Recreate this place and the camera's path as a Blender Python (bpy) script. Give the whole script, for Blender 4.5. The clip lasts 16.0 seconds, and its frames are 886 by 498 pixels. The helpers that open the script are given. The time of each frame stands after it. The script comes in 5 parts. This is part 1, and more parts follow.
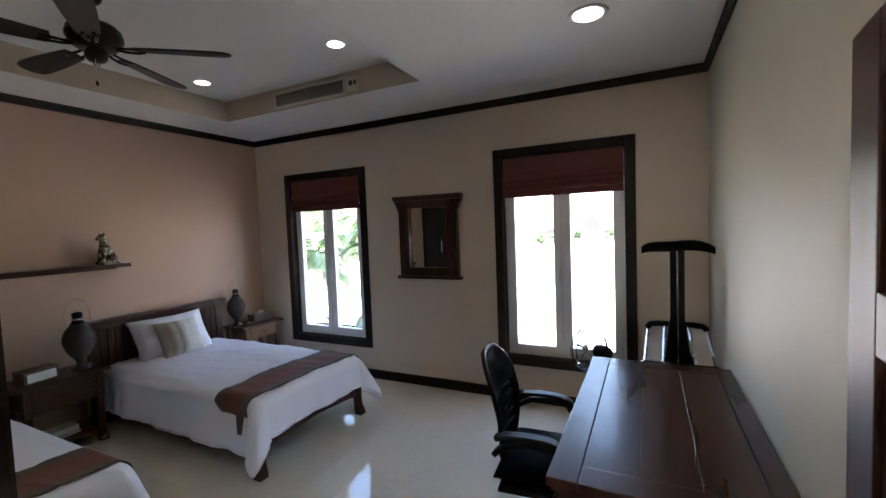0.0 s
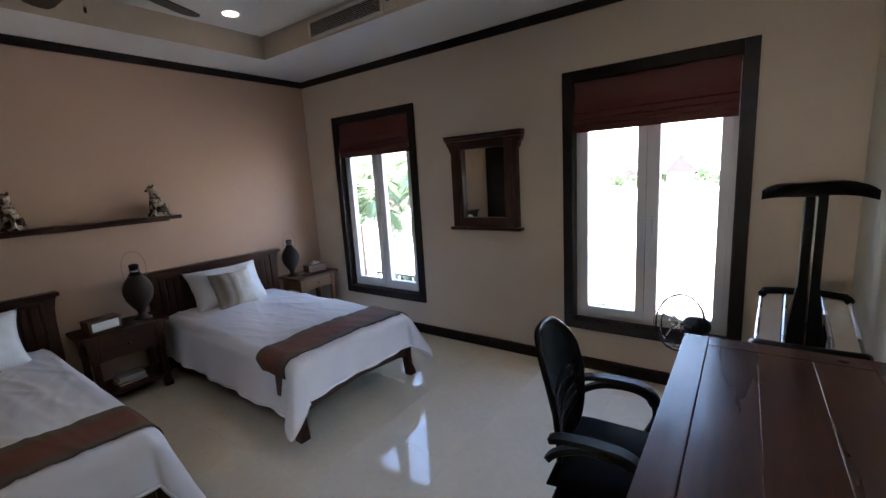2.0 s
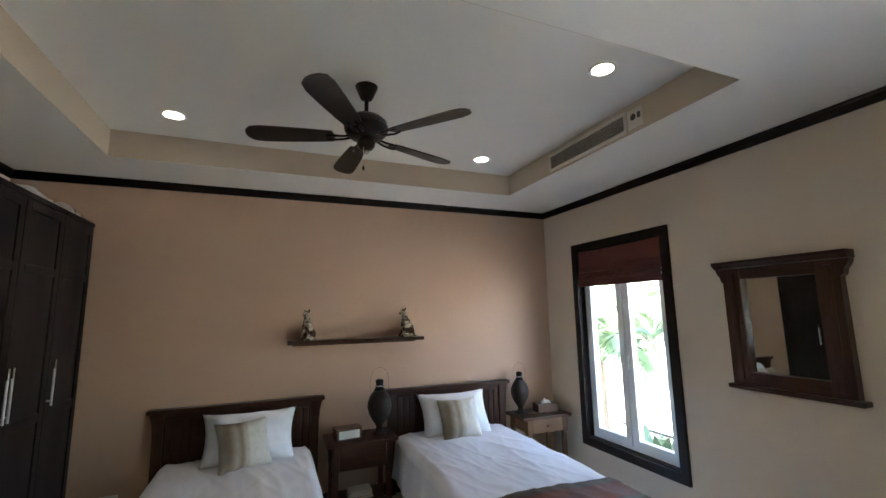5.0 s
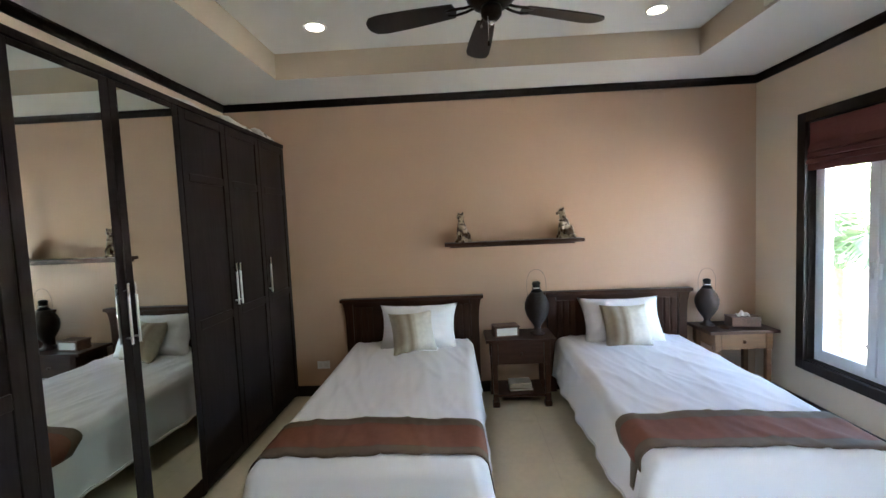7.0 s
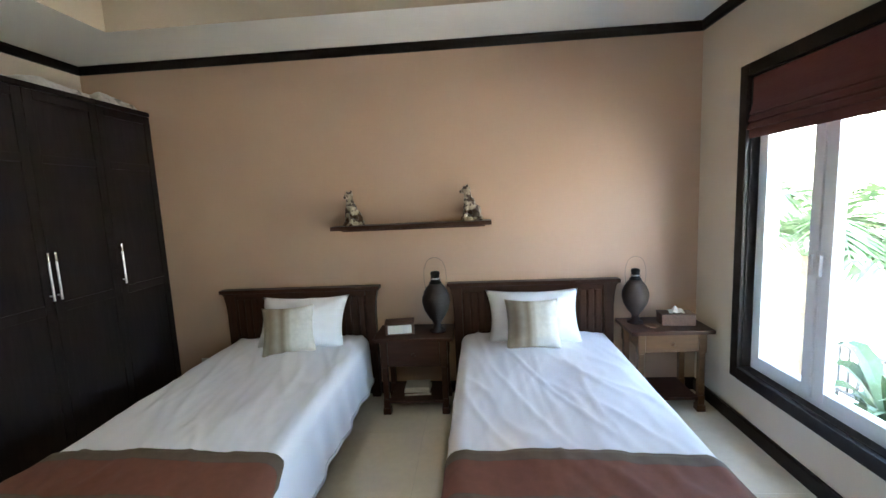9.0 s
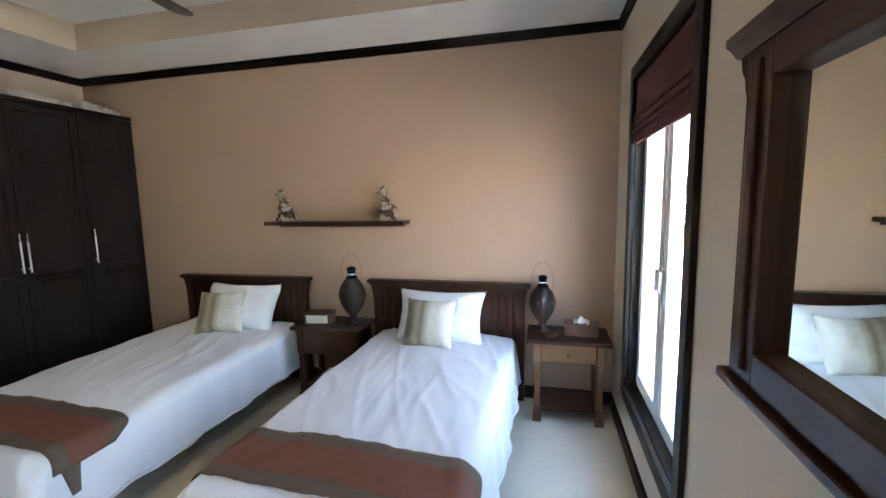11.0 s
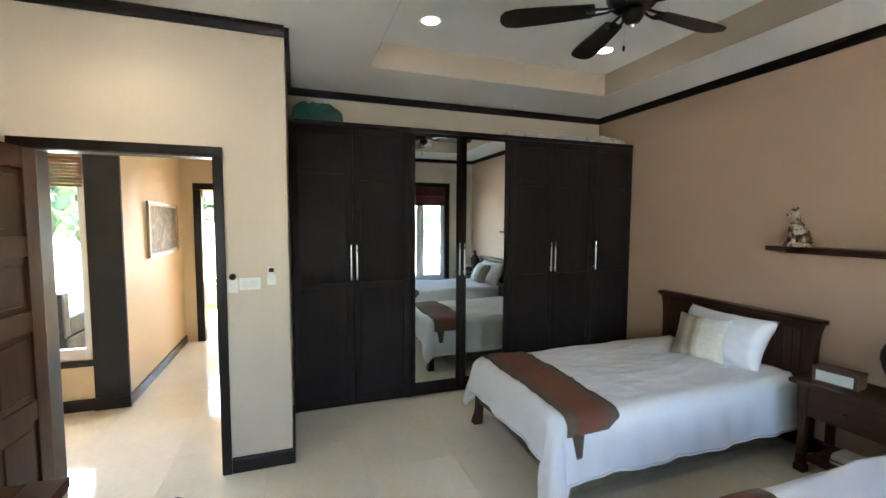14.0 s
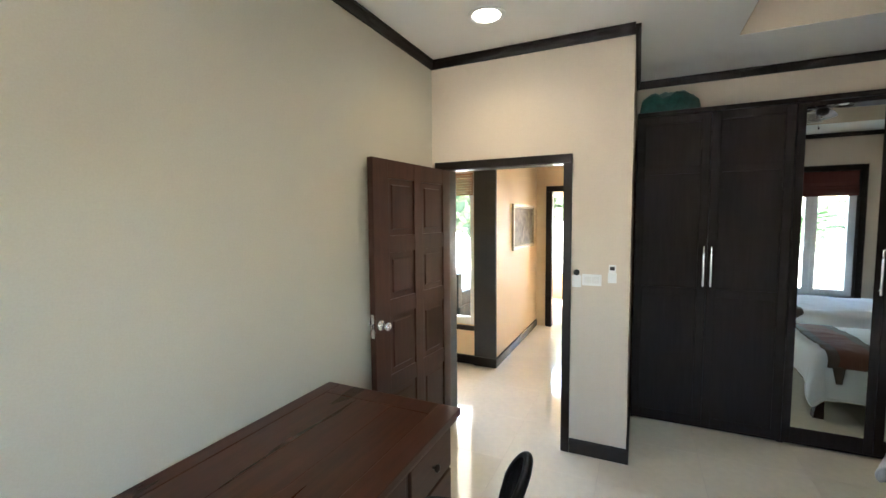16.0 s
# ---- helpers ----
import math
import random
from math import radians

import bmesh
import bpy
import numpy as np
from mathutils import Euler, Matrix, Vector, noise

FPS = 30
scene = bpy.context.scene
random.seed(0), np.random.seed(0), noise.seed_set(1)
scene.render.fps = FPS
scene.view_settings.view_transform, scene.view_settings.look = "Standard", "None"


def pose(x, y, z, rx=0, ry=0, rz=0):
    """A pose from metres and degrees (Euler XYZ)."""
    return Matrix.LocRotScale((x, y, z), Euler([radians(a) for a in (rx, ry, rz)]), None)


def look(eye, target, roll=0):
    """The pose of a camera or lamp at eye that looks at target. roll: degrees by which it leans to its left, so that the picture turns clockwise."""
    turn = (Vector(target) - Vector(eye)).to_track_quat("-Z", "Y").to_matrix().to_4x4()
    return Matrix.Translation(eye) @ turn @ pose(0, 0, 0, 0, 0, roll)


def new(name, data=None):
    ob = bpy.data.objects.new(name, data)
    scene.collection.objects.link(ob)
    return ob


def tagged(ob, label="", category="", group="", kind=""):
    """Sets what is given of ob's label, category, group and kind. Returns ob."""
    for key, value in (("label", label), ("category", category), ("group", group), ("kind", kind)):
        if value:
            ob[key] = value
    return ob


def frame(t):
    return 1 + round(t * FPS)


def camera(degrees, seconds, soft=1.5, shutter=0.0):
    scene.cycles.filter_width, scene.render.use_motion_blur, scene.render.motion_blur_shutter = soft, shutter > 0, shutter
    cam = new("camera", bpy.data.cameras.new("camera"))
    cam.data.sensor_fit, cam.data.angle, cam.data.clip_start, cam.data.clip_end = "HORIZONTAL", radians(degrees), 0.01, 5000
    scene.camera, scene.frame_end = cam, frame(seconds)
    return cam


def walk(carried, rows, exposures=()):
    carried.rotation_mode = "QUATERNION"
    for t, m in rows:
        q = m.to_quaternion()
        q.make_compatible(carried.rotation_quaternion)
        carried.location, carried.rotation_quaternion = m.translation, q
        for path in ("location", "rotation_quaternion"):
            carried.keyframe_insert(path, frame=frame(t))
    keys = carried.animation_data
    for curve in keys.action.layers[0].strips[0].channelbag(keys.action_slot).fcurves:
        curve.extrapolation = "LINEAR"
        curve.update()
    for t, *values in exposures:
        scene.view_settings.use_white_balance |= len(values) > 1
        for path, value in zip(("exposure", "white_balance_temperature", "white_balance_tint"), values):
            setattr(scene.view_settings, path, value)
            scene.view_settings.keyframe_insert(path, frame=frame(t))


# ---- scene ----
# ---- camera ----
cam = camera(93.4, 16.0)
PATH = [
    (0, (0.345, 0.152, 1.66), (-0.536, 1.944, 1.552), -2.2),
    (0.5, (0.245, 0.262, 1.657), (-0.743, 1.994, 1.507), -2.7),
    (1, (0.238, 0.487, 1.64), (-0.743, 2.213, 1.394), -3.2),
    (1.5, (0.238, 0.604, 1.628), (-0.811, 2.279, 1.32), -3.5),
    (2, (0.231, 0.63, 1.646), (-0.931, 2.22, 1.297), -3.5),
    (2.5, (0.207, 0.649, 1.636), (-1.13, 2.097, 1.297), -3.0),
    (3, (0.199, 0.64, 1.637), (-1.309, 1.914, 1.314), -2.1),
    (3.5, (0.196, 0.614, 1.641), (-1.442, 1.735, 1.396), -2.1),
    (4, (0.176, 0.657, 1.641), (-1.59, 1.592, 1.559), -2.1),
    (4.5, (0.052, 0.789, 1.654), (-1.692, 1.736, 1.9), -0.9),
    (5, (0.005, 0.954, 1.679), (-1.83, 1.694, 1.972), -1.0),
    (5.2, (-0.014, 1.020, 1.689), (-1.924, 1.560, 1.932), 0.0),
    (7.3, (-0.255, 1.311, 1.627), (-2.245, 1.188, 1.473), -2.4),
    (7.5, (-0.325, 1.409, 1.633), (-2.312, 1.26, 1.462), -2.3),
    (8, (-0.501, 1.655, 1.647), (-2.482, 1.509, 1.422), -3.5),
    (8.5, (-0.685, 1.861, 1.663), (-2.671, 1.793, 1.438), -3.2),
    (9, (-0.75, 2.174, 1.623), (-2.73, 2.03, 1.38), -2.7),
    (9.2, (-0.776, 2.299, 1.607), (-2.752, 2.145, 1.343), -1.2),
    (11.3, (-0.816, 3.447, 1.612), (-2.700, 2.821, 1.366), -0.9),
    (11.5, (-0.815, 3.455, 1.612), (-2.622, 2.655, 1.327), -0.9),
    (12, (-0.812, 3.475, 1.611), (-2.517, 2.455, 1.385), -0.9),
    (12.5, (-0.82, 3.49, 1.613), (-2.437, 2.33, 1.413), -1.0),
    (13, (-0.825, 3.352, 1.631), (-2.341, 2.056, 1.47), -0.55),
    (13.5, (-0.82, 3.279, 1.609), (-1.99, 1.665, 1.467), 0),
    (14, (-0.681, 3.161, 1.614), (-1.345, 1.28, 1.476), 0.2),
    (14.5, (-0.683, 3.131, 1.64), (-0.712, 1.135, 1.522), 1.1),
    (15, (-0.724, 3.132, 1.645), (-0.568, 1.143, 1.509), 1.3),
    (15.5, (-0.7, 3.17, 1.637), (-0.254, 1.224, 1.502), 0.5),
    (16, (-0.679, 3.206, 1.628), (0.168, 1.4, 1.481), -0.5),
]
EXPOSURES = [(0.0, 3.88, 6250, 16), (1.5, 3.85, 6200, 17), (2.5, 3.95, 6200, 17), (3.0, 4.25, 6300, 18), (3.5, 4.6, 6350, 17), (4.0, 4.9, 6350, 11), (4.5, 4.6, 6350, 9), (5.0, 4.6, 6300, 9), (5.2, 4.95, 6300, 10), (7.5, 5.12, 6300, 7), (9.0, 5.12, 6300, 5), (12.5, 4.94, 6300, 9), (14.0, 4.98, 6250, 5), (15.0, 5.04, 6200, 5), (16.0, 4.92, 6250, 7)]
walk(cam, [(t, look(eye, target, roll)) for t, eye, target, roll in PATH], EXPOSURES)

# ---- world, sun, lamps ----
world = bpy.data.worlds.new("world")
scene.world = world
world.use_nodes = True
wn = world.node_tree.nodes
sky = wn.new("ShaderNodeTexSky")
sky.sky_type = 'NISHITA'
sky.sun_disc = False
sky.sun_elevation, sky.sun_rotation = radians(62), radians(163)
sky.air_density, sky.dust_density = 1.2, 2.0
world.node_tree.links.new(sky.outputs[0], wn["Background"].inputs[0])
wn["Background"].inputs[1].default_value = 0.15

sun_data = bpy.data.lights.new("sun", "SUN")
sun_data.energy, sun_data.angle, sun_data.color = 3.2, radians(0.5), (1.0, 0.95, 0.86)
sun = new("sun", sun_data)
sun.matrix_world = look((0.3, -1.0, 2.0), (0, 0, 0))


def downlight_or_fill(x, y, z, watts, beam=112):
    data = bpy.data.lights.new("downlight_or_fill", "SPOT")
    data.energy, data.spot_size, data.spot_blend, data.shadow_soft_size, data.color = watts, radians(beam), 0.9, 0.05, (1.0, 0.83, 0.58)
    ob = new("downlight_or_fill", data)
    ob.matrix_world = pose(x, y, z)
    return ob


# ---- plan ----
WEST, EAST, NORTH, SOUTH = -4.085, 0.765, 3.908, -0.96      # faces of the room's walls
DOORY, PILX = 0.305, -0.635                              # face of the door wall, side of the pier
CEIL, TRAY = 2.805, 3.006
TX0, TX1, TY0, TY1 = -3.50, -1.245, -0.185, 3.09           # recess in the ceiling
WIN = [(-3.523, -2.484, 0.415, 2.272), (-0.869, 0.19, 0.415, 2.272)]
OPEN_X0, OPEN_X1, OPEN_Z = -0.215, 0.625, 1.985          # door opening
HALL_Y, HALL_X, HALL_END, HALL_E = -1.04, 0.70, -3.03, 2.6

LAMPS = [(-3.10, 0.28), (-3.165, 2.615), (-1.67, 2.615), (-1.60, 0.28)]
for lx, ly in LAMPS:
    downlight_or_fill(lx, ly, TRAY - 0.012, 0.22)
LOW_LAMPS = [(0.15, 0.815), (0.06, 2.66)]
for (lx, ly), watts in zip(LOW_LAMPS, (0.95, 0.45)):
    downlight_or_fill(lx, ly, CEIL - 0.03, watts, 150)


# ---- materials ----
def mat(name, color, rough=0.5, metal=0.0, vary=0.12, scale=4.0, fine=60.0, bump=0.0, stretch=(1, 1, 1), coat=0.0, per_object=0.0, spec=0.5, island=0.0):
    """Colour varied at a broad and a fine scale, with matching roughness and relief."""
    m = bpy.data.materials.new(name)
    m.use_nodes = True
    nodes, link = m.node_tree.nodes, m.node_tree.links.new
    b = nodes["Principled BSDF"]
    b.inputs["Metallic"].default_value = metal
    b.inputs["Coat Weight"].default_value = coat
    b.inputs["Specular IOR Level"].default_value = spec
    tex = nodes.new("ShaderNodeTexCoord")
    mp = nodes.new("ShaderNodeMapping")
    mp.inputs["Scale"].default_value = stretch
    link(tex.outputs["Object"], mp.inputs[0])
    big, small = nodes.new("ShaderNodeTexNoise"), nodes.new("ShaderNodeTexNoise")
    for n, s, d in ((big, scale, 4.0), (small, fine, 6.0)):
        n.inputs["Scale"].default_value, n.inputs["Detail"].default_value = s, d
        link(mp.outputs[0], n.inputs["Vector"])
    add = nodes.new("ShaderNodeMath")
    add.operation = 'ADD'
    link(big.outputs[0], add.inputs[0])
    link(small.outputs[0], add.inputs[1])
    val = add.outputs[0]
    if per_object or island:
        src = nodes.new("ShaderNodeObjectInfo").outputs["Random"] if per_object else nodes.new("ShaderNodeNewGeometry").outputs["Random Per Island"]
        ma = nodes.new("ShaderNodeMath")
        ma.operation, ma.inputs[1].default_value = 'MULTIPLY_ADD', (per_object or island)
        link(src, ma.inputs[0])
        link(val, ma.inputs[2])
        val = ma.outputs[0]
    ramp = nodes.new("ShaderNodeMapRange")
    ramp.inputs[1].default_value, ramp.inputs[2].default_value = 0.6, 1.4 + (per_object or island)
    ramp.inputs[3].default_value, ramp.inputs[4].default_value = 1 - vary, 1 + vary
    link(val, ramp.inputs[0])
    mul = nodes.new("ShaderNodeVectorMath")
    mul.operation = 'SCALE'
    mul.inputs[0].default_value = color
    link(ramp.outputs[0], mul.inputs["Scale"])
    link(mul.outputs[0], b.inputs["Base Color"])
    rr = nodes.new("ShaderNodeMapRange")
    rr.inputs[1].default_value, rr.inputs[2].default_value = 0.3, 0.7
    rr.inputs[3].default_value, rr.inputs[4].default_value = max(0.02, rough * 0.8), min(1, rough * 1.2)
    link(big.outputs[0], rr.inputs[0])
    link(rr.outputs[0], b.inputs["Roughness"])
    if bump:
        bp = nodes.new("ShaderNodeBump")
        bp.inputs["Strength"].default_value, bp.inputs["Distance"].default_value = bump, 0.004
        link(small.outputs[0], bp.inputs["Height"])
        link(bp.outputs[0], b.inputs["Normal"])
    return m


def emitter(name, color, strength):
    m = bpy.data.materials.new(name)
    m.use_nodes = True
    b = m.node_tree.nodes["Principled BSDF"]
    b.inputs["Base Color"].default_value = (*color, 1)
    b.inputs["Emission Color"].default_value = (*color, 1)
    b.inputs["Emission Strength"].default_value = strength
    return m


def glass_material(name, tint=(1, 1, 1), rough=0.0):
    m = bpy.data.materials.new(name)
    m.use_nodes = True
    b = m.node_tree.nodes["Principled BSDF"]
    b.inputs["Base Color"].default_value = (*tint, 1)
    b.inputs["Transmission Weight"].default_value = 1.0
    b.inputs["Roughness"].default_value = rough
    b.inputs["IOR"].default_value = 1.05
    return m


# one wall paint in three tones; each wall's light is put into its colour
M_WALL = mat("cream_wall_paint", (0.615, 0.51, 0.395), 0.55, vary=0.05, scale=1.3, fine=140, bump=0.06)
M_WALL_DIMMED = mat("wall_paint_east_dimmed", (0.50, 0.455, 0.355), 0.55, vary=0.05, scale=1.3, fine=140, bump=0.06)
M_WALL_WARMED = mat("wall_paint_west_warmed", (0.53, 0.357, 0.250), 0.55, vary=0.05, scale=1.3, fine=140, bump=0.06)
M_WALL2 = mat("hall_paint", (0.70, 0.53, 0.33), 0.55, vary=0.05, scale=1.3, fine=140, bump=0.06)
M_CEIL = mat("ceiling_paint", (0.79, 0.77, 0.73), 0.6, vary=0.03, scale=1.1, fine=120, bump=0.04)
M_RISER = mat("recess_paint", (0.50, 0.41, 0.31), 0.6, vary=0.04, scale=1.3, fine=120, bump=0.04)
M_TILE = mat("polished_tile", (0.79, 0.71, 0.56), 0.07, vary=0.07, scale=3.0, fine=22, per_object=0.12, spec=0.6)
M_GROUT = mat("grout", (0.58, 0.50, 0.39), 0.7, vary=0.1)
M_TRIM = mat("dark_stained_trim", (0.014, 0.008, 0.006), 0.42, spec=0.3, vary=0.35, scale=3, fine=50, bump=0.1, stretch=(1, 1, 1))
M_WOODX = mat("dark_wood_along_x", (0.052, 0.021, 0.012), 0.36, spec=0.25, vary=0.4, scale=5, fine=45, bump=0.12, stretch=(0.12, 1, 1), coat=0.08)
M_WOODY = mat("dark_wood_along_y", (0.052, 0.021, 0.012), 0.36, spec=0.25, vary=0.4, scale=5, fine=45, bump=0.12, stretch=(1, 0.12, 1), coat=0.08)
M_WOODZ = mat("dark_wood_upright", (0.052, 0.021, 0.012), 0.36, spec=0.25, vary=0.4, scale=5, fine=45, bump=0.12, stretch=(1, 1, 0.12), coat=0.08)
M_DESK = mat("polished_dark_desk_wood", (0.058, 0.018, 0.009), 0.30, spec=0.25, vary=0.45, scale=5, fine=40, bump=0.05, stretch=(1, 0.10, 1), coat=0.1)
M_LIGHTWOOD = mat("honey_wood", (0.145, 0.070, 0.027), 0.42, vary=0.3, scale=5, fine=45, bump=0.1, stretch=(1, 0.15, 1))
M_WARD = mat("black_brown_veneer", (0.0225, 0.0165, 0.0155), 0.5, spec=0.05, vary=0.22, scale=4, fine=70, bump=0.12, stretch=(1, 1, 0.08))
M_DOOR = mat("mahogany_door", (0.046, 0.0165, 0.010), 0.33, spec=0.3, vary=0.4, scale=4, fine=45, bump=0.04, stretch=(1, 1, 0.1), coat=0.03)
M_LINEN = mat("white_cotton", (0.86, 0.85, 0.89), 0.85, vary=0.03, scale=3, fine=260, bump=0.12)
M_PILLOW = mat("white_pillow_cotton", (0.85, 0.85, 0.88), 0.85, vary=0.03, scale=5, fine=260, bump=0.12)
M_BLACK = mat("black_plastic", (0.0045, 0.0045, 0.005), 0.45, spec=0.2, vary=0.2, scale=8, fine=120, bump=0.05)
M_MESHB = mat("black_mesh_fabric", (0.0045, 0.0045, 0.005), 0.85, spec=0.05, vary=0.3, scale=8, fine=300, bump=0.4)
M_WIRE = mat("dull_grey_wire", (0.16, 0.15, 0.14), 0.5, 0.6, vary=0.15)
M_CHROME = mat("chrome", (0.75, 0.75, 0.77), 0.12, 1.0, vary=0.05)
M_STEEL = mat("brushed_steel", (0.62, 0.62, 0.63), 0.28, 1.0, vary=0.08, fine=90)
M_PVC = mat("white_window_plastic", (0.72, 0.73, 0.76), 0.35, vary=0.03)
M_WHITE = mat("white_plastic", (0.78, 0.77, 0.74), 0.4, vary=0.04)
M_BLIND = mat("maroon_blind_fabric", (0.115, 0.030, 0.024), 0.85, vary=0.15, scale=6, fine=160, bump=0.35, stretch=(0.15, 1, 1))
M_BRONZE = mat("dark_bronze", (0.030, 0.022, 0.017), 0.35, 0.7, vary=0.3)
M_BLADE = mat("dark_fan_blade", (0.028, 0.019, 0.014), 0.4, vary=0.3, stretch=(0.2, 1, 1))
M_RATTAN = mat("dark_woven_rattan", (0.026, 0.014, 0.009), 0.55, vary=0.5, scale=14, fine=110, bump=0.8)
M_PAPER = mat("paper", (0.72, 0.70, 0.66), 0.8, vary=0.06)
M_BOXWOOD = mat("carved_box_wood", (0.12, 0.06, 0.038), 0.5, vary=0.5, scale=20, fine=90, bump=0.5)
M_GREEN = mat("green_bag_plastic", (0.010, 0.062, 0.050), 0.35, vary=0.6, scale=9, fine=40, bump=0.3)
M_CLEARBAG = mat("pale_plastic_bag", (0.48, 0.45, 0.42), 0.3, vary=0.3, scale=9, fine=40, bump=0.4)
M_MIRROR = mat("mirror_silver", (0.76, 0.81, 0.78), 0.012, 1.0, vary=0.0)
M_GLASS = glass_material("pane_glass")
M_CLEAR = glass_material("clear_blade_plastic", (0.80, 0.83, 0.86), 0.05)
M_GLOW = emitter("lamp_glow", (1.0, 0.93, 0.80), 0.6)
M_VENT = mat("vent_metal", (0.60, 0.55, 0.47), 0.45, vary=0.06)
M_VENTDARK = mat("vent_dark", (0.09, 0.08, 0.065), 0.7, vary=0.1)
M_GREY = mat("dark_grey_stone", (0.026, 0.023, 0.022), 0.5, spec=0.25, vary=0.2)
M_NAVY = mat("black_seat_fabric", (0.004, 0.0045, 0.0065), 0.9, spec=0.05, vary=0.3, fine=260, bump=0.4)


def stripes(name, axis, cols, width, rough=0.7, offset=0.0, interp='CONSTANT', bump=0.25):
    """A cloth with bands of colour across one object axis; cols are (position 0-1, colour)."""
    m = bpy.data.materials.new(name)
    m.use_nodes = True
    nodes, link = m.node_tree.nodes, m.node_tree.links.new
    b = nodes["Principled BSDF"]
    b.inputs["Roughness"].default_value = rough
    tex, sep = nodes.new("ShaderNodeTexCoord"), nodes.new("ShaderNodeSeparateXYZ")
    link(tex.outputs["UV"], sep.inputs[0])
    ramp = nodes.new("ShaderNodeValToRGB")
    ramp.color_ramp.interpolation = interp
    e = ramp.color_ramp.elements
    e[0].position, e[0].color = cols[0][0], (*cols[0][1], 1)
    e[1].position, e[1].color = cols[1][0], (*cols[1][1], 1)
    for p, c in cols[2:]:
        k = e.new(p)
        k.color = (*c, 1)
    link(sep.outputs[axis], ramp.inputs[0])
    n = nodes.new("ShaderNodeTexNoise")
    n.inputs["Scale"].default_value, n.inputs["Detail"].default_value = 30, 6
    link(tex.outputs["Object"], n.inputs["Vector"])
    mr = nodes.new("ShaderNodeMapRange")
    mr.inputs[1].default_value, mr.inputs[2].default_value, mr.inputs[3].default_value, mr.inputs[4].default_value = 0.3, 0.7, 0.92, 1.07
    link(n.outputs[0], mr.inputs[0])
    mul = nodes.new("ShaderNodeVectorMath")
    mul.operation = 'SCALE'
    link(ramp.outputs[0], mul.inputs[0])
    link(mr.outputs[0], mul.inputs["Scale"])
    link(mul.outputs[0], b.inputs["Base Color"])
    w = nodes.new("ShaderNodeTexNoise")
    w.inputs["Scale"].default_value = 220
    link(tex.outputs["Object"], w.inputs["Vector"])
    bp = nodes.new("ShaderNodeBump")
    bp.inputs["Strength"].default_value, bp.inputs["Distance"].default_value = bump, 0.003
    link(w.outputs[0], bp.inputs["Height"])
    link(bp.outputs[0], b.inputs["Normal"])
    return m


def mottled(name, dark, pale, scale, rough):
    """Glazed ware in two tones: patches of the pale glaze over a dark body."""
    m = mat(name, pale, rough, vary=0.2, scale=20, fine=80, bump=0.1)
    nodes, link = m.node_tree.nodes, m.node_tree.links.new
    b = nodes["Principled BSDF"]
    old = b.inputs["Base Color"].links[0].from_socket
    tex, n, step, mix = (nodes.new(k) for k in ("ShaderNodeTexCoord", "ShaderNodeTexNoise", "ShaderNodeMapRange", "ShaderNodeMix"))
    n.inputs["Scale"].default_value, n.inputs["Detail"].default_value = scale, 2.0
    link(tex.outputs["Object"], n.inputs["Vector"])
    step.inputs[1].default_value, step.inputs[2].default_value = 0.47, 0.53
    link(n.outputs[0], step.inputs[0])
    mix.data_type = 'RGBA'
    link(step.outputs[0], mix.inputs["Factor"])
    mix.inputs[6].default_value = (*dark, 1)
    link(old, mix.inputs[7])
    link(mix.outputs[2], b.inputs["Base Color"])
    return m


M_CERAMIC = mottled("mottled_ceramic", (0.075, 0.045, 0.028), (0.36, 0.29, 0.205), 24, 0.28)
TAUPE, RUST = (0.130, 0.092, 0.066), (0.185, 0.064, 0.037)
M_TAUPE = mat("taupe_silk", TAUPE, 0.5, vary=0.15, scale=20, fine=200, bump=0.2)
M_RUNNER = stripes("rust_and_taupe_silk", 0, [(0.0, TAUPE), (0.19, (0.12, 0.075, 0.052)), (0.205, RUST), (0.79, (0.12, 0.075, 0.052)), (0.805, TAUPE)], 0.5, 0.72)
BE, BR, WH = (0.52, 0.46, 0.37), (0.27, 0.21, 0.14), (0.70, 0.67, 0.60)
M_CUSHION = stripes("beige_striped_cushion", 0, [(0.0, BE), (0.16, BR), (0.30, (0.40, 0.34, 0.26)), (0.40, BR), (0.50, BE), (0.58, WH), (0.86, (0.66, 0.63, 0.57))], 0.55, 0.5, interp='EASE')


# ---- mesh helpers ----
def bx(bm, x0, x1, y0, y1, z0, z1, bev=0.0, seg=2):
    vs = [bm.verts.new((x, y, z)) for x in (x0, x1) for y in (y0, y1) for z in (z0, z1)]
    fs = [bm.faces.new([vs[i] for i in q]) for q in ((0, 1, 3, 2), (4, 6, 7, 5), (0, 4, 5, 1), (2, 3, 7, 6), (0, 2, 6, 4), (1, 5, 7, 3))]
    if bev:
        es = list({e for f in fs for e in f.edges})
        bmesh.ops.bevel(bm, geom=es, offset=bev, segments=seg, profile=0.7, affect='EDGES')
    return bm


def box(x0, x1, y0, y1, z0, z1, bev=0.0, seg=2):
    return bx(bmesh.new(), x0, x1, y0, y1, z0, z1, bev, seg)


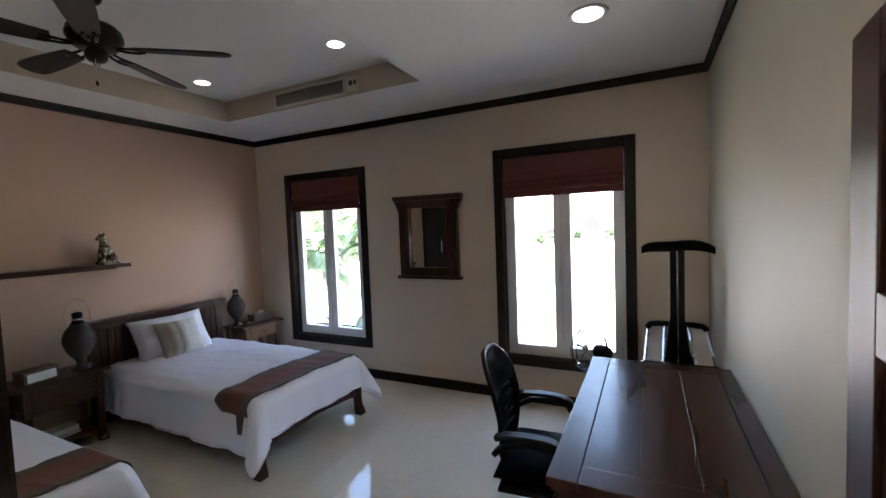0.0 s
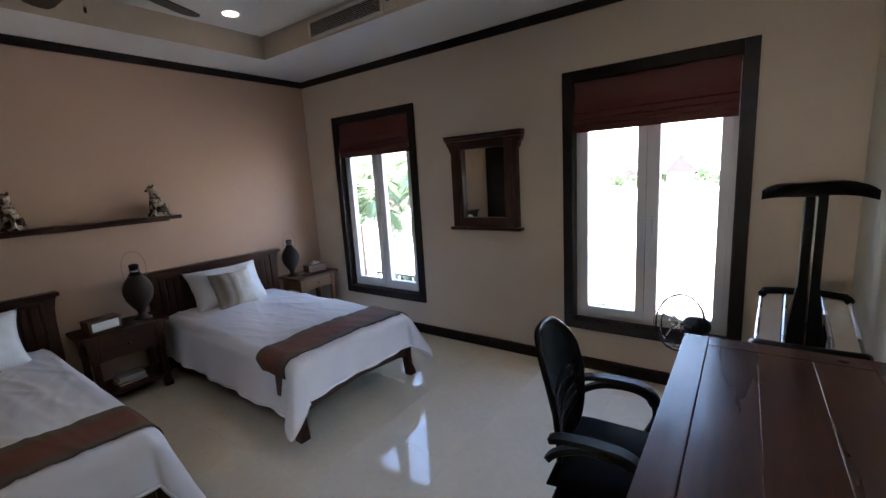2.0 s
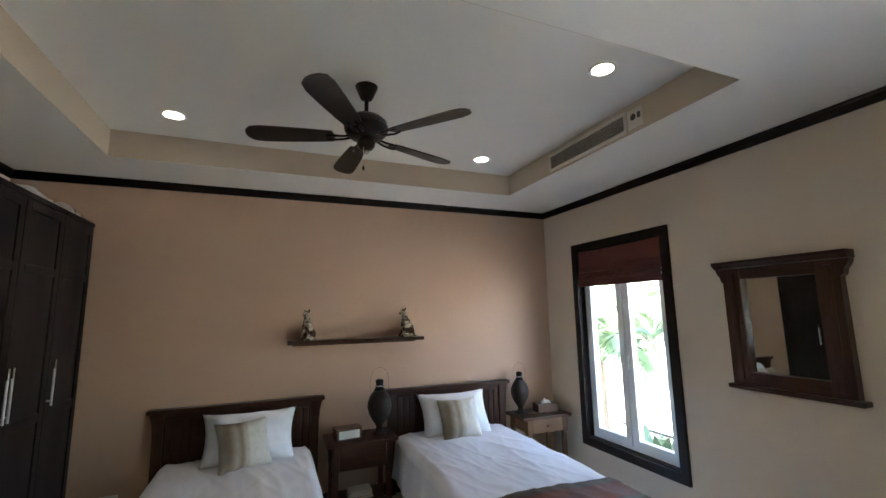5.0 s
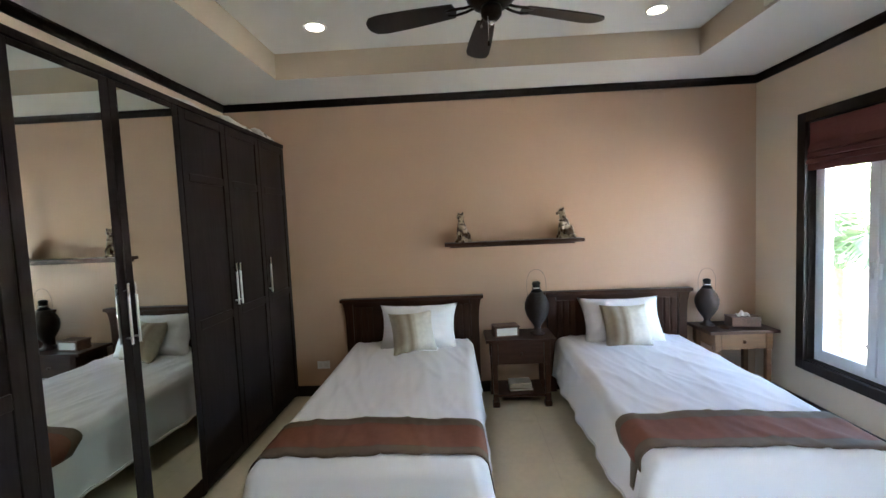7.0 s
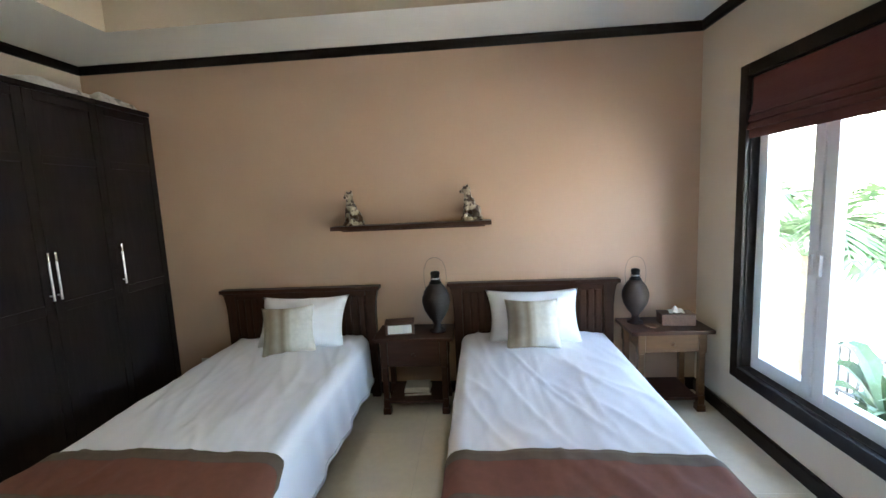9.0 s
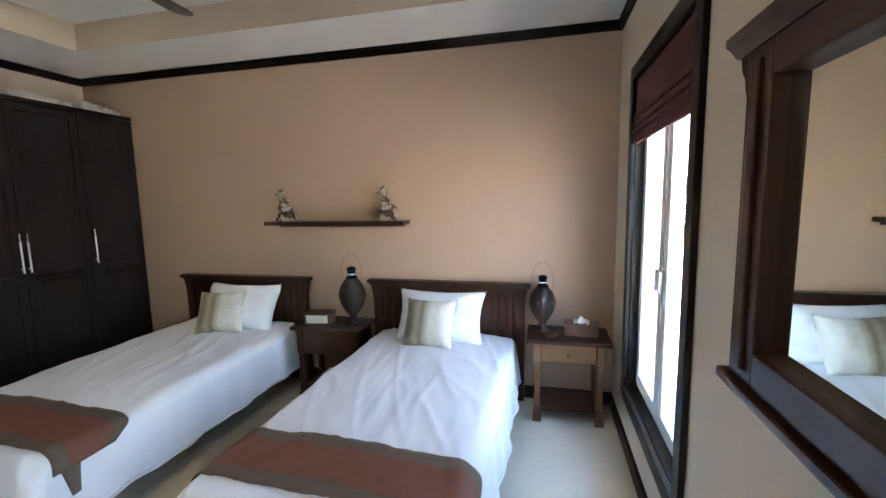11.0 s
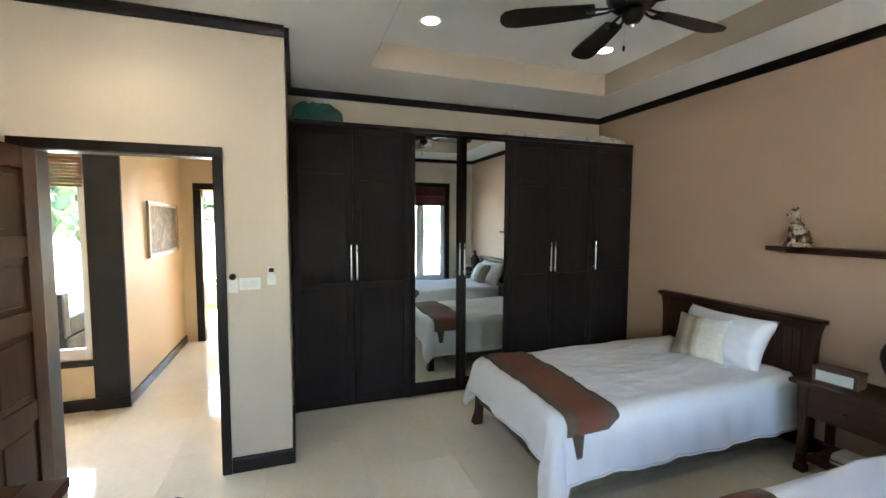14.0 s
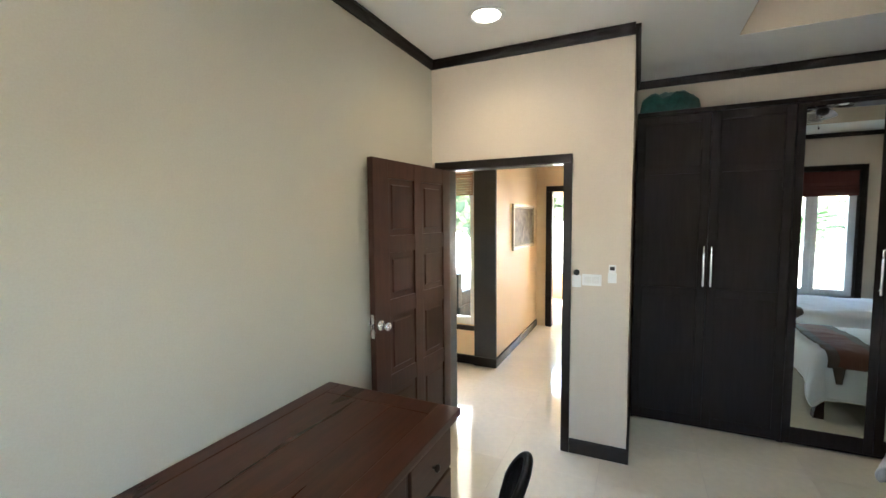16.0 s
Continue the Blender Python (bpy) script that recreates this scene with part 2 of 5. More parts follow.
def tube(bm, pts, r, seg=10, closed=False, r_end=None):
    """A round bar along points."""
    pts = [Vector(p) for p in pts]
    n, rings, up = len(pts), [], None
    for i, p in enumerate(pts):
        a = pts[(i - 1) % n] if (i or closed) else p
        b = pts[(i + 1) % n] if (i < n - 1 or closed) else p
        d = (b - a).normalized()
        if up is None:
            up = d.orthogonal().normalized()
        up = (up - d * up.dot(d)).normalized()
        side = d.cross(up)
        rad = r if r_end is None else r + (r_end - r) * i / (n - 1)
        rings.append([bm.verts.new(p + (up * math.cos(k * 2 * math.pi / seg) + side * math.sin(k * 2 * math.pi / seg)) * rad) for k in range(seg)])
    for i in range(n if closed else n - 1):
        a, b = rings[i], rings[(i + 1) % n]
        for k in range(seg):
            bm.faces.new((a[k], a[(k + 1) % seg], b[(k + 1) % seg], b[k]))
    if not closed:
        bm.faces.new(rings[0][::-1])
        bm.faces.new(rings[-1])
    return bm


def lathe(bm, profile, cx=0, cy=0, cz=0, seg=28, m=None):
    """A turned body; profile is (radius, height) from bottom to top."""
    rings = []
    for r, z in profile:
        ring = [Vector((r * math.cos(k * 2 * math.pi / seg), r * math.sin(k * 2 * math.pi / seg), z)) for k in range(seg)]
        rings.append([bm.verts.new((m @ v) if m else v + Vector((cx, cy, cz))) for v in ring])
    for a, b in zip(rings, rings[1:]):
        for k in range(seg):
            bm.faces.new((a[k], a[(k + 1) % seg], b[(k + 1) % seg], b[k]))
    bm.faces.new(rings[0][::-1])
    bm.faces.new(rings[-1])
    return bm


def sheet(bm, f, nu, nv, uv=False):
    """A surface f(u, v) over the unit square."""
    vs = [[bm.verts.new(f(i / nu, j / nv)) for j in range(nv + 1)] for i in range(nu + 1)]
    lay = bm.loops.layers.uv.verify() if uv else None
    for i in range(nu):
        for j in range(nv):
            face = bm.faces.new((vs[i][j], vs[i + 1][j], vs[i + 1][j + 1], vs[i][j + 1]))
            if uv:
                for lp, (a, b) in zip(face.loops, ((i, j), (i + 1, j), (i + 1, j + 1), (i, j + 1))):
                    lp[lay].uv = (a / nu, b / nv)
    return bm


def extrude_outline(bm, pts, axis, a, b):
    """A closed outline of 2D points pushed from a to b along an axis (0 x, 1 y, 2 z)."""
    def put(p, h):
        return {0: (h, p[0], p[1]), 1: (p[0], h, p[1]), 2: (p[0], p[1], h)}[axis]
    lo, hi = [bm.verts.new(put(p, a)) for p in pts], [bm.verts.new(put(p, b)) for p in pts]
    n = len(pts)
    bm.faces.new(lo[::-1])
    bm.faces.new(hi)
    for i in range(n):
        bm.faces.new((lo[i], lo[(i + 1) % n], hi[(i + 1) % n], hi[i]))
    return bm


def mesh_of(name, bm, material, smooth=False):
    bmesh.ops.recalc_face_normals(bm, faces=bm.faces)
    me = bpy.data.meshes.new(name)
    bm.to_mesh(me)
    bm.free()
    me.materials.append(material)
    if smooth:
        me.shade_smooth()
    return me


def part(name, bm, material, parent, label="", smooth=False):
    ob = new(name, mesh_of(name, bm, material, smooth))
    ob.parent = parent
    if label:
        tagged(ob, label)
    return ob


def solo(name, bm, material, label, category, smooth=False, kind="", group="", m=None):
    ob = new(name, mesh_of(name, bm, material, smooth))
    if m:
        ob.matrix_world = m
    return tagged(ob, label, category, group, kind)


def thing(name, label, category, m=None, group="", kind=""):
    ob = new(name)
    if m:
        ob.matrix_world = m
    return tagged(ob, label, category, group, kind)


# ---- structure ----
def structure(name, bm, material, label, category):
    return solo(name, bm, material, label, category, kind="structure")


def wall_with_windows():
    bm = bmesh.new()
    y0, y1, top = NORTH, NORTH + 0.2, 3.2
    xs = [WEST - 0.2, WIN[0][0], WIN[0][1], WIN[1][0], WIN[1][1], EAST + 0.2]
    for i in range(5):
        if i in (1, 3):
            w = WIN[i // 2]
            bx(bm, xs[i], xs[i + 1], y0, y1, -0.1, w[2])
            bx(bm, xs[i], xs[i + 1], y0, y1, w[3], top)
        else:
            bx(bm, xs[i], xs[i + 1], y0, y1, -0.1, top)
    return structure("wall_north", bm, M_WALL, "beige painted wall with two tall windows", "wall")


wall_with_windows()
structure("wall_west", box(WEST - 0.2, WEST, SOUTH - 0.2, NORTH, -0.1, 3.2), M_WALL_WARMED, "beige painted wall behind the two beds, its warm light in the colour", "wall")
structure("wall_east", box(EAST, EAST + 0.2, DOORY - 0.12, NORTH, -0.1, 3.2), M_WALL_DIMMED, "cream painted wall beside the desk, coloured darker for its light", "wall")
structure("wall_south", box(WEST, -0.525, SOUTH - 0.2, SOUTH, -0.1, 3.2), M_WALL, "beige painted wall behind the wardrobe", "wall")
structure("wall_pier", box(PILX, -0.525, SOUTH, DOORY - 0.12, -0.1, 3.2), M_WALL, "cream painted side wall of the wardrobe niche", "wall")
bm = bmesh.new()
bx(bm, PILX, OPEN_X0 - 0.03, DOORY - 0.12, DOORY, -0.1, 3.2)
bx(bm, OPEN_X1 + 0.03, EAST, DOORY - 0.12, DOORY, -0.1, 3.2)
bx(bm, OPEN_X0 - 0.03, OPEN_X1 + 0.03, DOORY - 0.12, DOORY, OPEN_Z + 0.03, 3.2)
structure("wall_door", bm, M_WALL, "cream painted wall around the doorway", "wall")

# ceiling with its recess
bm = bmesh.new()
bx(bm, WEST, TX0, SOUTH, NORTH, CEIL, CEIL + 0.1)
bx(bm, TX1, EAST, SOUTH, NORTH, CEIL, CEIL + 0.1)
bx(bm, TX0, TX1, SOUTH, TY0, CEIL, CEIL + 0.1)
bx(bm, TX0, TX1, TY1, NORTH, CEIL, CEIL + 0.1)
structure("ceiling", bm, M_CEIL, "off-white plaster ceiling around a recessed tray", "ceiling")
structure("ceiling_tray", box(TX0 - 0.1, TX1 + 0.1, TY0 - 0.1, TY1 + 0.1, TRAY, TRAY + 0.1), M_CEIL, "off-white plaster ceiling of the recess", "ceiling")
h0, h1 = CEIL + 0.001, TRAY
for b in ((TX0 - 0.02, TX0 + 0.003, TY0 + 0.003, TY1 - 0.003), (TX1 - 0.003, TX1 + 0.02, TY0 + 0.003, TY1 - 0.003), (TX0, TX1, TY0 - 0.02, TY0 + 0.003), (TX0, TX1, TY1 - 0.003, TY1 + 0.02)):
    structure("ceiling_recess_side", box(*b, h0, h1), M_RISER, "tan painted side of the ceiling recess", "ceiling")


def rail(bm, prof, x0, y0, x1, y1, nx, ny):
    """A moulding along a wall; prof is (distance from the wall, height), the wall's normal is (nx, ny)."""
    lo = [bm.verts.new((x0 + nx * d, y0 + ny * d, z)) for d, z in prof]
    hi = [bm.verts.new((x1 + nx * d, y1 + ny * d, z)) for d, z in prof]
    n = len(prof)
    bm.faces.new(lo)
    bm.faces.new(hi[::-1])
    for i in range(n):
        bm.faces.new((lo[i], lo[(i + 1) % n], hi[(i + 1) % n], hi[i]))


CORN = [(0.0, CEIL - 0.065), (0.014, CEIL - 0.065), (0.018, CEIL - 0.052), (0.021, CEIL - 0.044), (0.023, CEIL - 0.022), (0.029, CEIL - 0.014), (0.031, CEIL - 0.001), (0.0, CEIL - 0.001)]
BASE = [(0.0, 0.002), (0.016, 0.002), (0.016, 0.085), (0.010, 0.097), (0.0, 0.10)]
RUNS = [(WEST, SOUTH, WEST, NORTH, 1, 0), (WEST + 0.0, NORTH, EAST - 0.0, NORTH, 0, -1), (EAST, NORTH, EAST, DOORY, -1, 0),
        (EAST - 0.0, DOORY, PILX - 0.0, DOORY, 0, 1), (PILX, DOORY, PILX, SOUTH, -1, 0), (PILX - 0.0, SOUTH, WEST + 0.0, SOUTH, 0, 1)]
for run in RUNS:
    bm = bmesh.new()
    rail(bm, CORN, *run)
    structure("trim", bm, M_TRIM, "dark stained wooden crown moulding under the ceiling", "moulding")
BASES = [(WEST, SOUTH, WEST, NORTH, 1, 0), (WEST + 0.016, NORTH, EAST - 0.016, NORTH, 0, -1), (EAST, NORTH, EAST, DOORY, -1, 0),
         (OPEN_X0 - 0.06, DOORY, PILX - 0.016, DOORY, 0, 1), (PILX, DOORY, PILX, -0.385, -1, 0)]
for run in BASES:
    bm = bmesh.new()
    rail(bm, BASE, *run)
    structure("baseboard", bm, M_TRIM, "dark stained wooden baseboard along the wall", "baseboard")

# door frame
frame_ob = thing("door_frame", "dark stained wooden door frame in the cream wall", "door frame", kind="structure")
for nm, b in (("jamb", (OPEN_X0 - 0.03, OPEN_X0, DOORY - 0.125, DOORY + 0.004, 0, OPEN_Z)), ("jamb", (OPEN_X1, OPEN_X1 + 0.03, DOORY - 0.125, DOORY + 0.004, 0, OPEN_Z)),
              ("lintel", (OPEN_X0 - 0.03, OPEN_X1 + 0.03, DOORY - 0.125, DOORY + 0.004, OPEN_Z, OPEN_Z + 0.03))):
    part(nm, box(*b, 0.003), M_TRIM, frame_ob)
for ya, yb in ((DOORY + 0.001, DOORY + 0.018), (DOORY - 0.14, DOORY - 0.121)):
    part("architrave", box(OPEN_X0 - 0.058, OPEN_X0 - 0.004, ya, yb, 0, OPEN_Z + 0.004, 0.005), M_TRIM, frame_ob)
    part("architrave", box(OPEN_X1 + 0.004, OPEN_X1 + 0.112, ya, yb, 0, OPEN_Z + 0.004, 0.005), M_TRIM, frame_ob)
    part("architrave", box(OPEN_X0 - 0.058, OPEN_X1 + 0.112, ya, yb + 0.002, OPEN_Z + 0.004, OPEN_Z + 0.062, 0.005), M_TRIM, frame_ob)


def window(n, x0, x1, z0, z1):
    w = thing("window_%d" % n, "tall white casement window in a dark stained wooden surround", "window", kind="structure")
    y = NORTH
    A = 0.072
    for nm, b in (("surround_side", (x0 - A, x0 + 0.006, y - 0.026, y - 0.001, z0 - A, z1 + A)), ("surround_side", (x1 - 0.006, x1 + A, y - 0.026, y - 0.001, z0 - A, z1 + A)),
                  ("surround_head", (x0 + 0.006, x1 - 0.006, y - 0.026, y - 0.001, z1 - 0.006, z1 + A)), ("surround_sill", (x0 + 0.006, x1 - 0.006, y - 0.030, y - 0.001, z0 - A, z0 + 0.006))):
        part(nm, box(*b, 0.006), M_TRIM, w)
    for nm, b in (("reveal", (x0 + 0.0005, x0 + 0.012, y + 0.0, y + 0.10, z0, z1)), ("reveal", (x1 - 0.012, x1 - 0.0005, y + 0.0, y + 0.10, z0, z1)),
                  ("reveal", (x0 + 0.012, x1 - 0.012, y + 0.0, y + 0.10, z1 - 0.012, z1 - 0.0005)), ("reveal", (x0 + 0.012, x1 - 0.012, y + 0.0, y + 0.10, z0 + 0.0005, z0 + 0.012))):
        part(nm, box(*b), M_TRIM, w)
    a0, a1, c0, c1 = x0 + 0.012, x1 - 0.012, z0 + 0.012, z1 - 0.012
    f, ya, yb = 0.035, y + 0.055, y + 0.12
    for b in ((a0, a0 + f, ya, yb, c0, c1), (a1 - f, a1, ya, yb, c0, c1), (a0 + f, a1 - f, ya, yb, c1 - f, c1), (a0 + f, a1 - f, ya, yb, c0, c0 + f)):
        part("window_frame", box(*b, 0.004), M_PVC, w)
    mid = (a0 + a1) / 2
    part("mullion", box(mid - 0.014, mid + 0.014, ya, yb, c0 + f, c1 - f, 0.003), M_PVC, w)
    s = 0.062
    for k, (s0, s1) in enumerate(((a0 + f - 0.006, mid - 0.012), (mid + 0.012, a1 - f + 0.006))):
        sash = part("sash", box(s0, s0 + s, ya - 0.012, yb - 0.02, c0 + f, c1 - f, 0.006), M_PVC, w)
        part("stile", box(s1 - s, s1, ya - 0.012, yb - 0.02, c0 + f, c1 - f, 0.006), M_PVC, sash)
        part("rail", box(s0 + s, s1 - s, ya - 0.012, yb - 0.02, c0 + f, c0 + f + s, 0.006), M_PVC, sash)
        part("rail", box(s0 + s, s1 - s, ya - 0.012, yb - 0.02, c1 - f - s, c1 - f, 0.006), M_PVC, sash)
        pane = part("pane", box(s0 + s - 0.005, s1 - s + 0.005, ya + 0.02, ya + 0.026, c0 + f + s - 0.005, c1 - f - s + 0.005), M_GLASS, sash)
        pane.visible_shadow = False
        hx = mid - 0.03 if k == 0 else mid + 0.03
        hz = 1.23
        part("handle", box(hx - 0.010, hx + 0.010, ya - 0.022, ya - 0.012, hz - 0.03, hz + 0.03, 0.004), M_PVC, sash)
        part("lever", box(hx - 0.007, hx + 0.007, ya - 0.040, ya - 0.022, hz - 0.10, hz + 0.012, 0.005), M_PVC, sash)
    # roman blind drawn half down
    bl = thing("roman_blind", "maroon fabric roman blind gathered at the top of the window", "blind")
    bz, by = 1.897, y - 0.004
    part("headrail", box(a0 + 0.002, a1 - 0.002, by + 0.004, by + 0.032, z1 - 0.05, z1 - 0.014, 0.003), M_BLIND, bl)
    bm = bmesh.new()
    prof = [(by + 0.004, z1 - 0.03), (by + 0.002, bz + 0.20)]
    for k, zz in enumerate((0.145, 0.10, 0.055)):
        prof += [(by - 0.006 - 0.006 * k, bz + zz + 0.03), (by - 0.016 - 0.006 * k, bz + zz), (by - 0.004 - 0.004 * k, bz + zz - 0.006)]
    prof += [(by - 0.014, bz + 0.02), (by - 0.012, bz)]
    back = [(yy + 0.012, zz) for yy, zz in prof[::-1]]
    extrude_outline(bm, [(p[0], p[1]) for p in prof + back], 0, a0 + 0.006, a1 - 0.006)
    part("fabric", bm, M_BLIND, bl)
    return w


for i, wv in enumerate(WIN):
    window(i + 1, *wv)

# hall beyond the door
structure("wall_hall_corner", box(HALL_X, HALL_X + 0.20, HALL_END, HALL_Y - 0.02, -0.1, 3.2), M_WALL2, "ochre painted wall along the passage", "wall")
bm = bmesh.new()
HW = (0.95, 2.35, 0.44, 2.12)
bx(bm, HALL_X + 0.2, HW[0], HALL_Y - 0.17, HALL_Y - 0.02, -0.1, 3.2)
bx(bm, HW[1], HALL_E, HALL_Y - 0.17, HALL_Y - 0.02, -0.1, 3.2)
bx(bm, HW[0], HW[1], HALL_Y - 0.17, HALL_Y - 0.02, -0.1, HW[2])
bx(bm, HW[0], HW[1], HALL_Y - 0.17, HALL_Y - 0.02, HW[3], 3.2)
structure("wall_hall_window", bm, M_WALL2, "ochre painted hall wall below a window", "wall")
structure("wall_hall_east", box(HALL_E, HALL_E + 0.2, HALL_Y - 0.2, DOORY - 0.12, -0.1, 3.2), M_WALL2, "ochre painted end wall of the hall", "wall")
structure("wall_hall_north", box(EAST + 0.2, HALL_E, DOORY - 0.12, DOORY, -0.1, 3.2), M_WALL2, "ochre painted wall of the hall", "wall")
structure("wall_hall_west", box(-0.72, -0.525, HALL_END, SOUTH - 0.2, -0.1, 3.2), M_WALL2, "ochre painted wall of the passage", "wall")
bm = bmesh.new()
ED = (-0.36, 0.49, 2.0)
bx(bm, -0.525, ED[0], HALL_END - 0.12, HALL_END, -0.1, 3.2)
bx(bm, ED[1], HALL_X + 0.2, HALL_END - 0.12, HALL_END, -0.1, 3.2)
bx(bm, ED[0], ED[1], HALL_END - 0.12, HALL_END, ED[2], 3.2)
structure("wall_hall_end", bm, M_WALL2, "ochre painted wall at the end of the passage", "wall")
structure("ceiling_hall", box(-0.525, HALL_E, HALL_END - 2.4, DOORY - 0.12, CEIL, CEIL + 0.1), M_CEIL, "off-white hall ceiling", "ceiling")
fr2 = thing("door_frame", "dark stained wooden frame of a far doorway", "door frame", kind="structure")
part("jamb", box(ED[1] - 0.02, ED[1] + 0.07, HALL_END - 0.13, HALL_END + 0.02, 0, ED[2] - 0.001, 0.004), M_TRIM, fr2)
part("jamb", box(ED[0] - 0.07, ED[0] + 0.02, HALL_END - 0.13, HALL_END + 0.02, 0, ED[2] - 0.001, 0.004), M_TRIM, fr2)
part("lintel", box(ED[0] - 0.07, ED[1] + 0.07, HALL_END - 0.13, HALL_END + 0.022, ED[2], ED[2] + 0.08, 0.004), M_TRIM, fr2)
# bright room past the far doorway
FR = HALL_END - 2.3
bm = bmesh.new()
bx(bm, -1.6, -0.75, FR - 0.2, FR, -0.1, 3.2)
bx(bm, 1.0, 1.6, FR - 0.2, FR, -0.1, 3.2)
bx(bm, -0.75, 1.0, FR - 0.2, FR, -0.1, 0.45)
bx(bm, -0.75, 1.0, FR - 0.2, FR, 2.1, 3.2)
structure("wall_far_room", bm, M_WALL2, "cream wall with a bright window in the far room", "wall")
structure("wall_far_east", box(1.4, 1.6, FR, HALL_END - 0.12, -0.1, 3.2), M_WALL2, "cream wall of the far room", "wall")
structure("wall_far_west", box(-1.6, -1.4, FR, HALL_END - 0.12, -0.1, 3.2), M_WALL2, "cream wall of the far room", "wall")
structure("ceiling_far", box(-1.6, 1.6, FR, HALL_END - 0.121, CEIL - 0.02, CEIL - 0.005), M_CEIL, "off-white ceiling of the far room", "ceiling")
# added spot with no fixture, to brighten the passage
downlight_or_fill(0.05, -1.9, CEIL - 0.02, 1.3)
# pilaster at the hall corner and trims
structure("pilaster", box(HALL_X - 0.012, 0.935, HALL_Y - 0.02, HALL_Y + 0.012, 0.105, 2.16, 0.004), M_GREY, "dark grey timber post at the corner of the hall", "post")
structure("pilaster_base", box(HALL_X - 0.02, 0.942, HALL_Y - 0.02, HALL_Y + 0.022, 0.002, 0.104, 0.004), M_TRIM, "dark wooden plinth under the corner post", "plinth")
bm = bmesh.new()
rail(bm, BASE, 0.943, HALL_Y - 0.02, HALL_E, HALL_Y - 0.02, 0, 1)
structure("baseboard", bm, M_TRIM, "dark stained wooden baseboard in the hall", "baseboard")
bm = bmesh.new()
rail(bm, BASE, HALL_X, HALL_Y - 0.02, HALL_X, HALL_END, -1, 0)
structure("baseboard", bm, M_TRIM, "dark stained wooden baseboard in the passage", "baseboard")
hw = thing("window_3", "white hall window with a dark sill and folded blind", "window", kind="structure")
ya, yb = HALL_Y - 0.10, HALL_Y - 0.04
part("window_sill", box(0.937, HW[1] + 0.05, HALL_Y - 0.019, HALL_Y + 0.012, HW[2] - 0.055, HW[2] - 0.004, 0.004), M_TRIM, hw)
for b in ((HW[0], HW[0] + 0.05, ya, yb, HW[2], HW[3]), (HW[1] - 0.05, HW[1], ya, yb, HW[2], HW[3]), (HW[0] + 0.05, HW[1] - 0.05, ya, yb, HW[2], HW[2] + 0.085), (HW[0] + 0.05, HW[1] - 0.05, ya, yb, HW[3] - 0.05, HW[3]), (1.63, 1.69, ya, yb, HW[2] + 0.085, HW[3] - 0.05)):
    part("window_frame", box(*b, 0.004), M_PVC, hw)
for p0, p1 in ((HW[0] + 0.05, 1.63), (1.69, HW[1] - 0.05)):
    pn = part("pane", box(p0 - 0.004, p1 + 0.004, ya + 0.028, ya + 0.034, HW[2] + 0.08, HW[3] - 0.045), M_GLASS, hw)
    pn.visible_shadow = False


def ell(bm, c, r, m=None, seg=16):
    mm = Matrix.Translation(c) @ (m or Matrix()) @ Matrix.Diagonal((*r, 1))
    bmesh.ops.create_uvsphere(bm, u_segments=seg, v_segments=max(6, seg // 2 + 2), radius=1.0, matrix=mm)
    return bm


def arc_points(c, r, a0, a1, n, plane="xz"):
    out = []
    for k in range(n + 1):
        a = radians(a0 + (a1 - a0) * k / n)
        u, v = r * math.cos(a), r * math.sin(a)
        out.append({"xz": (c[0] + u, c[1], c[2] + v), "xy": (c[0] + u, c[1] + v, c[2]), "yz": (c[0], c[1] + u, c[2] + v)}[plane])
    return out


# ---- door leaf ----
def door_leaf():
    m = pose(OPEN_X1 + 0.022, DOORY + 0.024, 0.0, 0, 0, 84.5)
    d = thing("door_1", "open dark mahogany panelled door leaning towards the wall", "door", m, kind="structure")
    W, H, T = 0.885, 1.980, 0.040
    cols = [0.0, 0.105, 0.375, 0.470, 0.74, W]
    rows = [0.012, 0.20, 0.56, 0.665, 1.03, 1.135, 1.42, 1.525, 1.87, H]
    for i, (a, b) in enumerate(((cols[0], cols[1]), (cols[2], cols[3]), (cols[4], cols[5]))):
        part("stile", box(a, b, 0, T, rows[0], H, 0.004), M_DOOR, d)
    for ca, cb in ((cols[1], cols[2]), (cols[3], cols[4])):
        for ra, rb in ((rows[0], rows[1]), (rows[2], rows[3]), (rows[4], rows[5]), (rows[6], rows[7]), (rows[8], rows[9])):
            part("rail", box(ca, cb, 0.001, T - 0.001, ra, rb, 0.003), M_DOOR, d)
        for ra, rb in ((rows[1], rows[2]), (rows[3], rows[4]), (rows[5], rows[6]), (rows[7], rows[8])):
            bm = box(ca, cb, 0.012, T - 0.012, ra, rb)
            bx(bm, ca + 0.035, cb - 0.035, 0.005, T - 0.005, ra + 0.035, rb - 0.035, 0.007, 1)
            part("panel", bm, M_DOOR, d)
    for side in (1, -1):
        y = T if side > 0 else 0.0
        mm = pose(W - 0.045, y, 1.0, -90 * side, 0, 0)
        part("knob", lathe(bmesh.new(), [(0.030, 0), (0.032, 0.004), (0.026, 0.010), (0.011, 0.013), (0.010, 0.034), (0.022, 0.040), (0.027, 0.052), (0.024, 0.064), (0.012, 0.070)], m=mm), M_CHROME, d, "polished chrome door knob", smooth=True)
    part("latch_plate", box(W + 0.0002, W + 0.0025, 0.009, T - 0.009, 0.93, 1.07, 0.0008, 1), M_STEEL, d, "steel latch plate")
    part("latch_bolt", box(W + 0.0027, W + 0.014, 0.014, T - 0.014, 0.985, 1.015, 0.002, 1), M_STEEL, d)
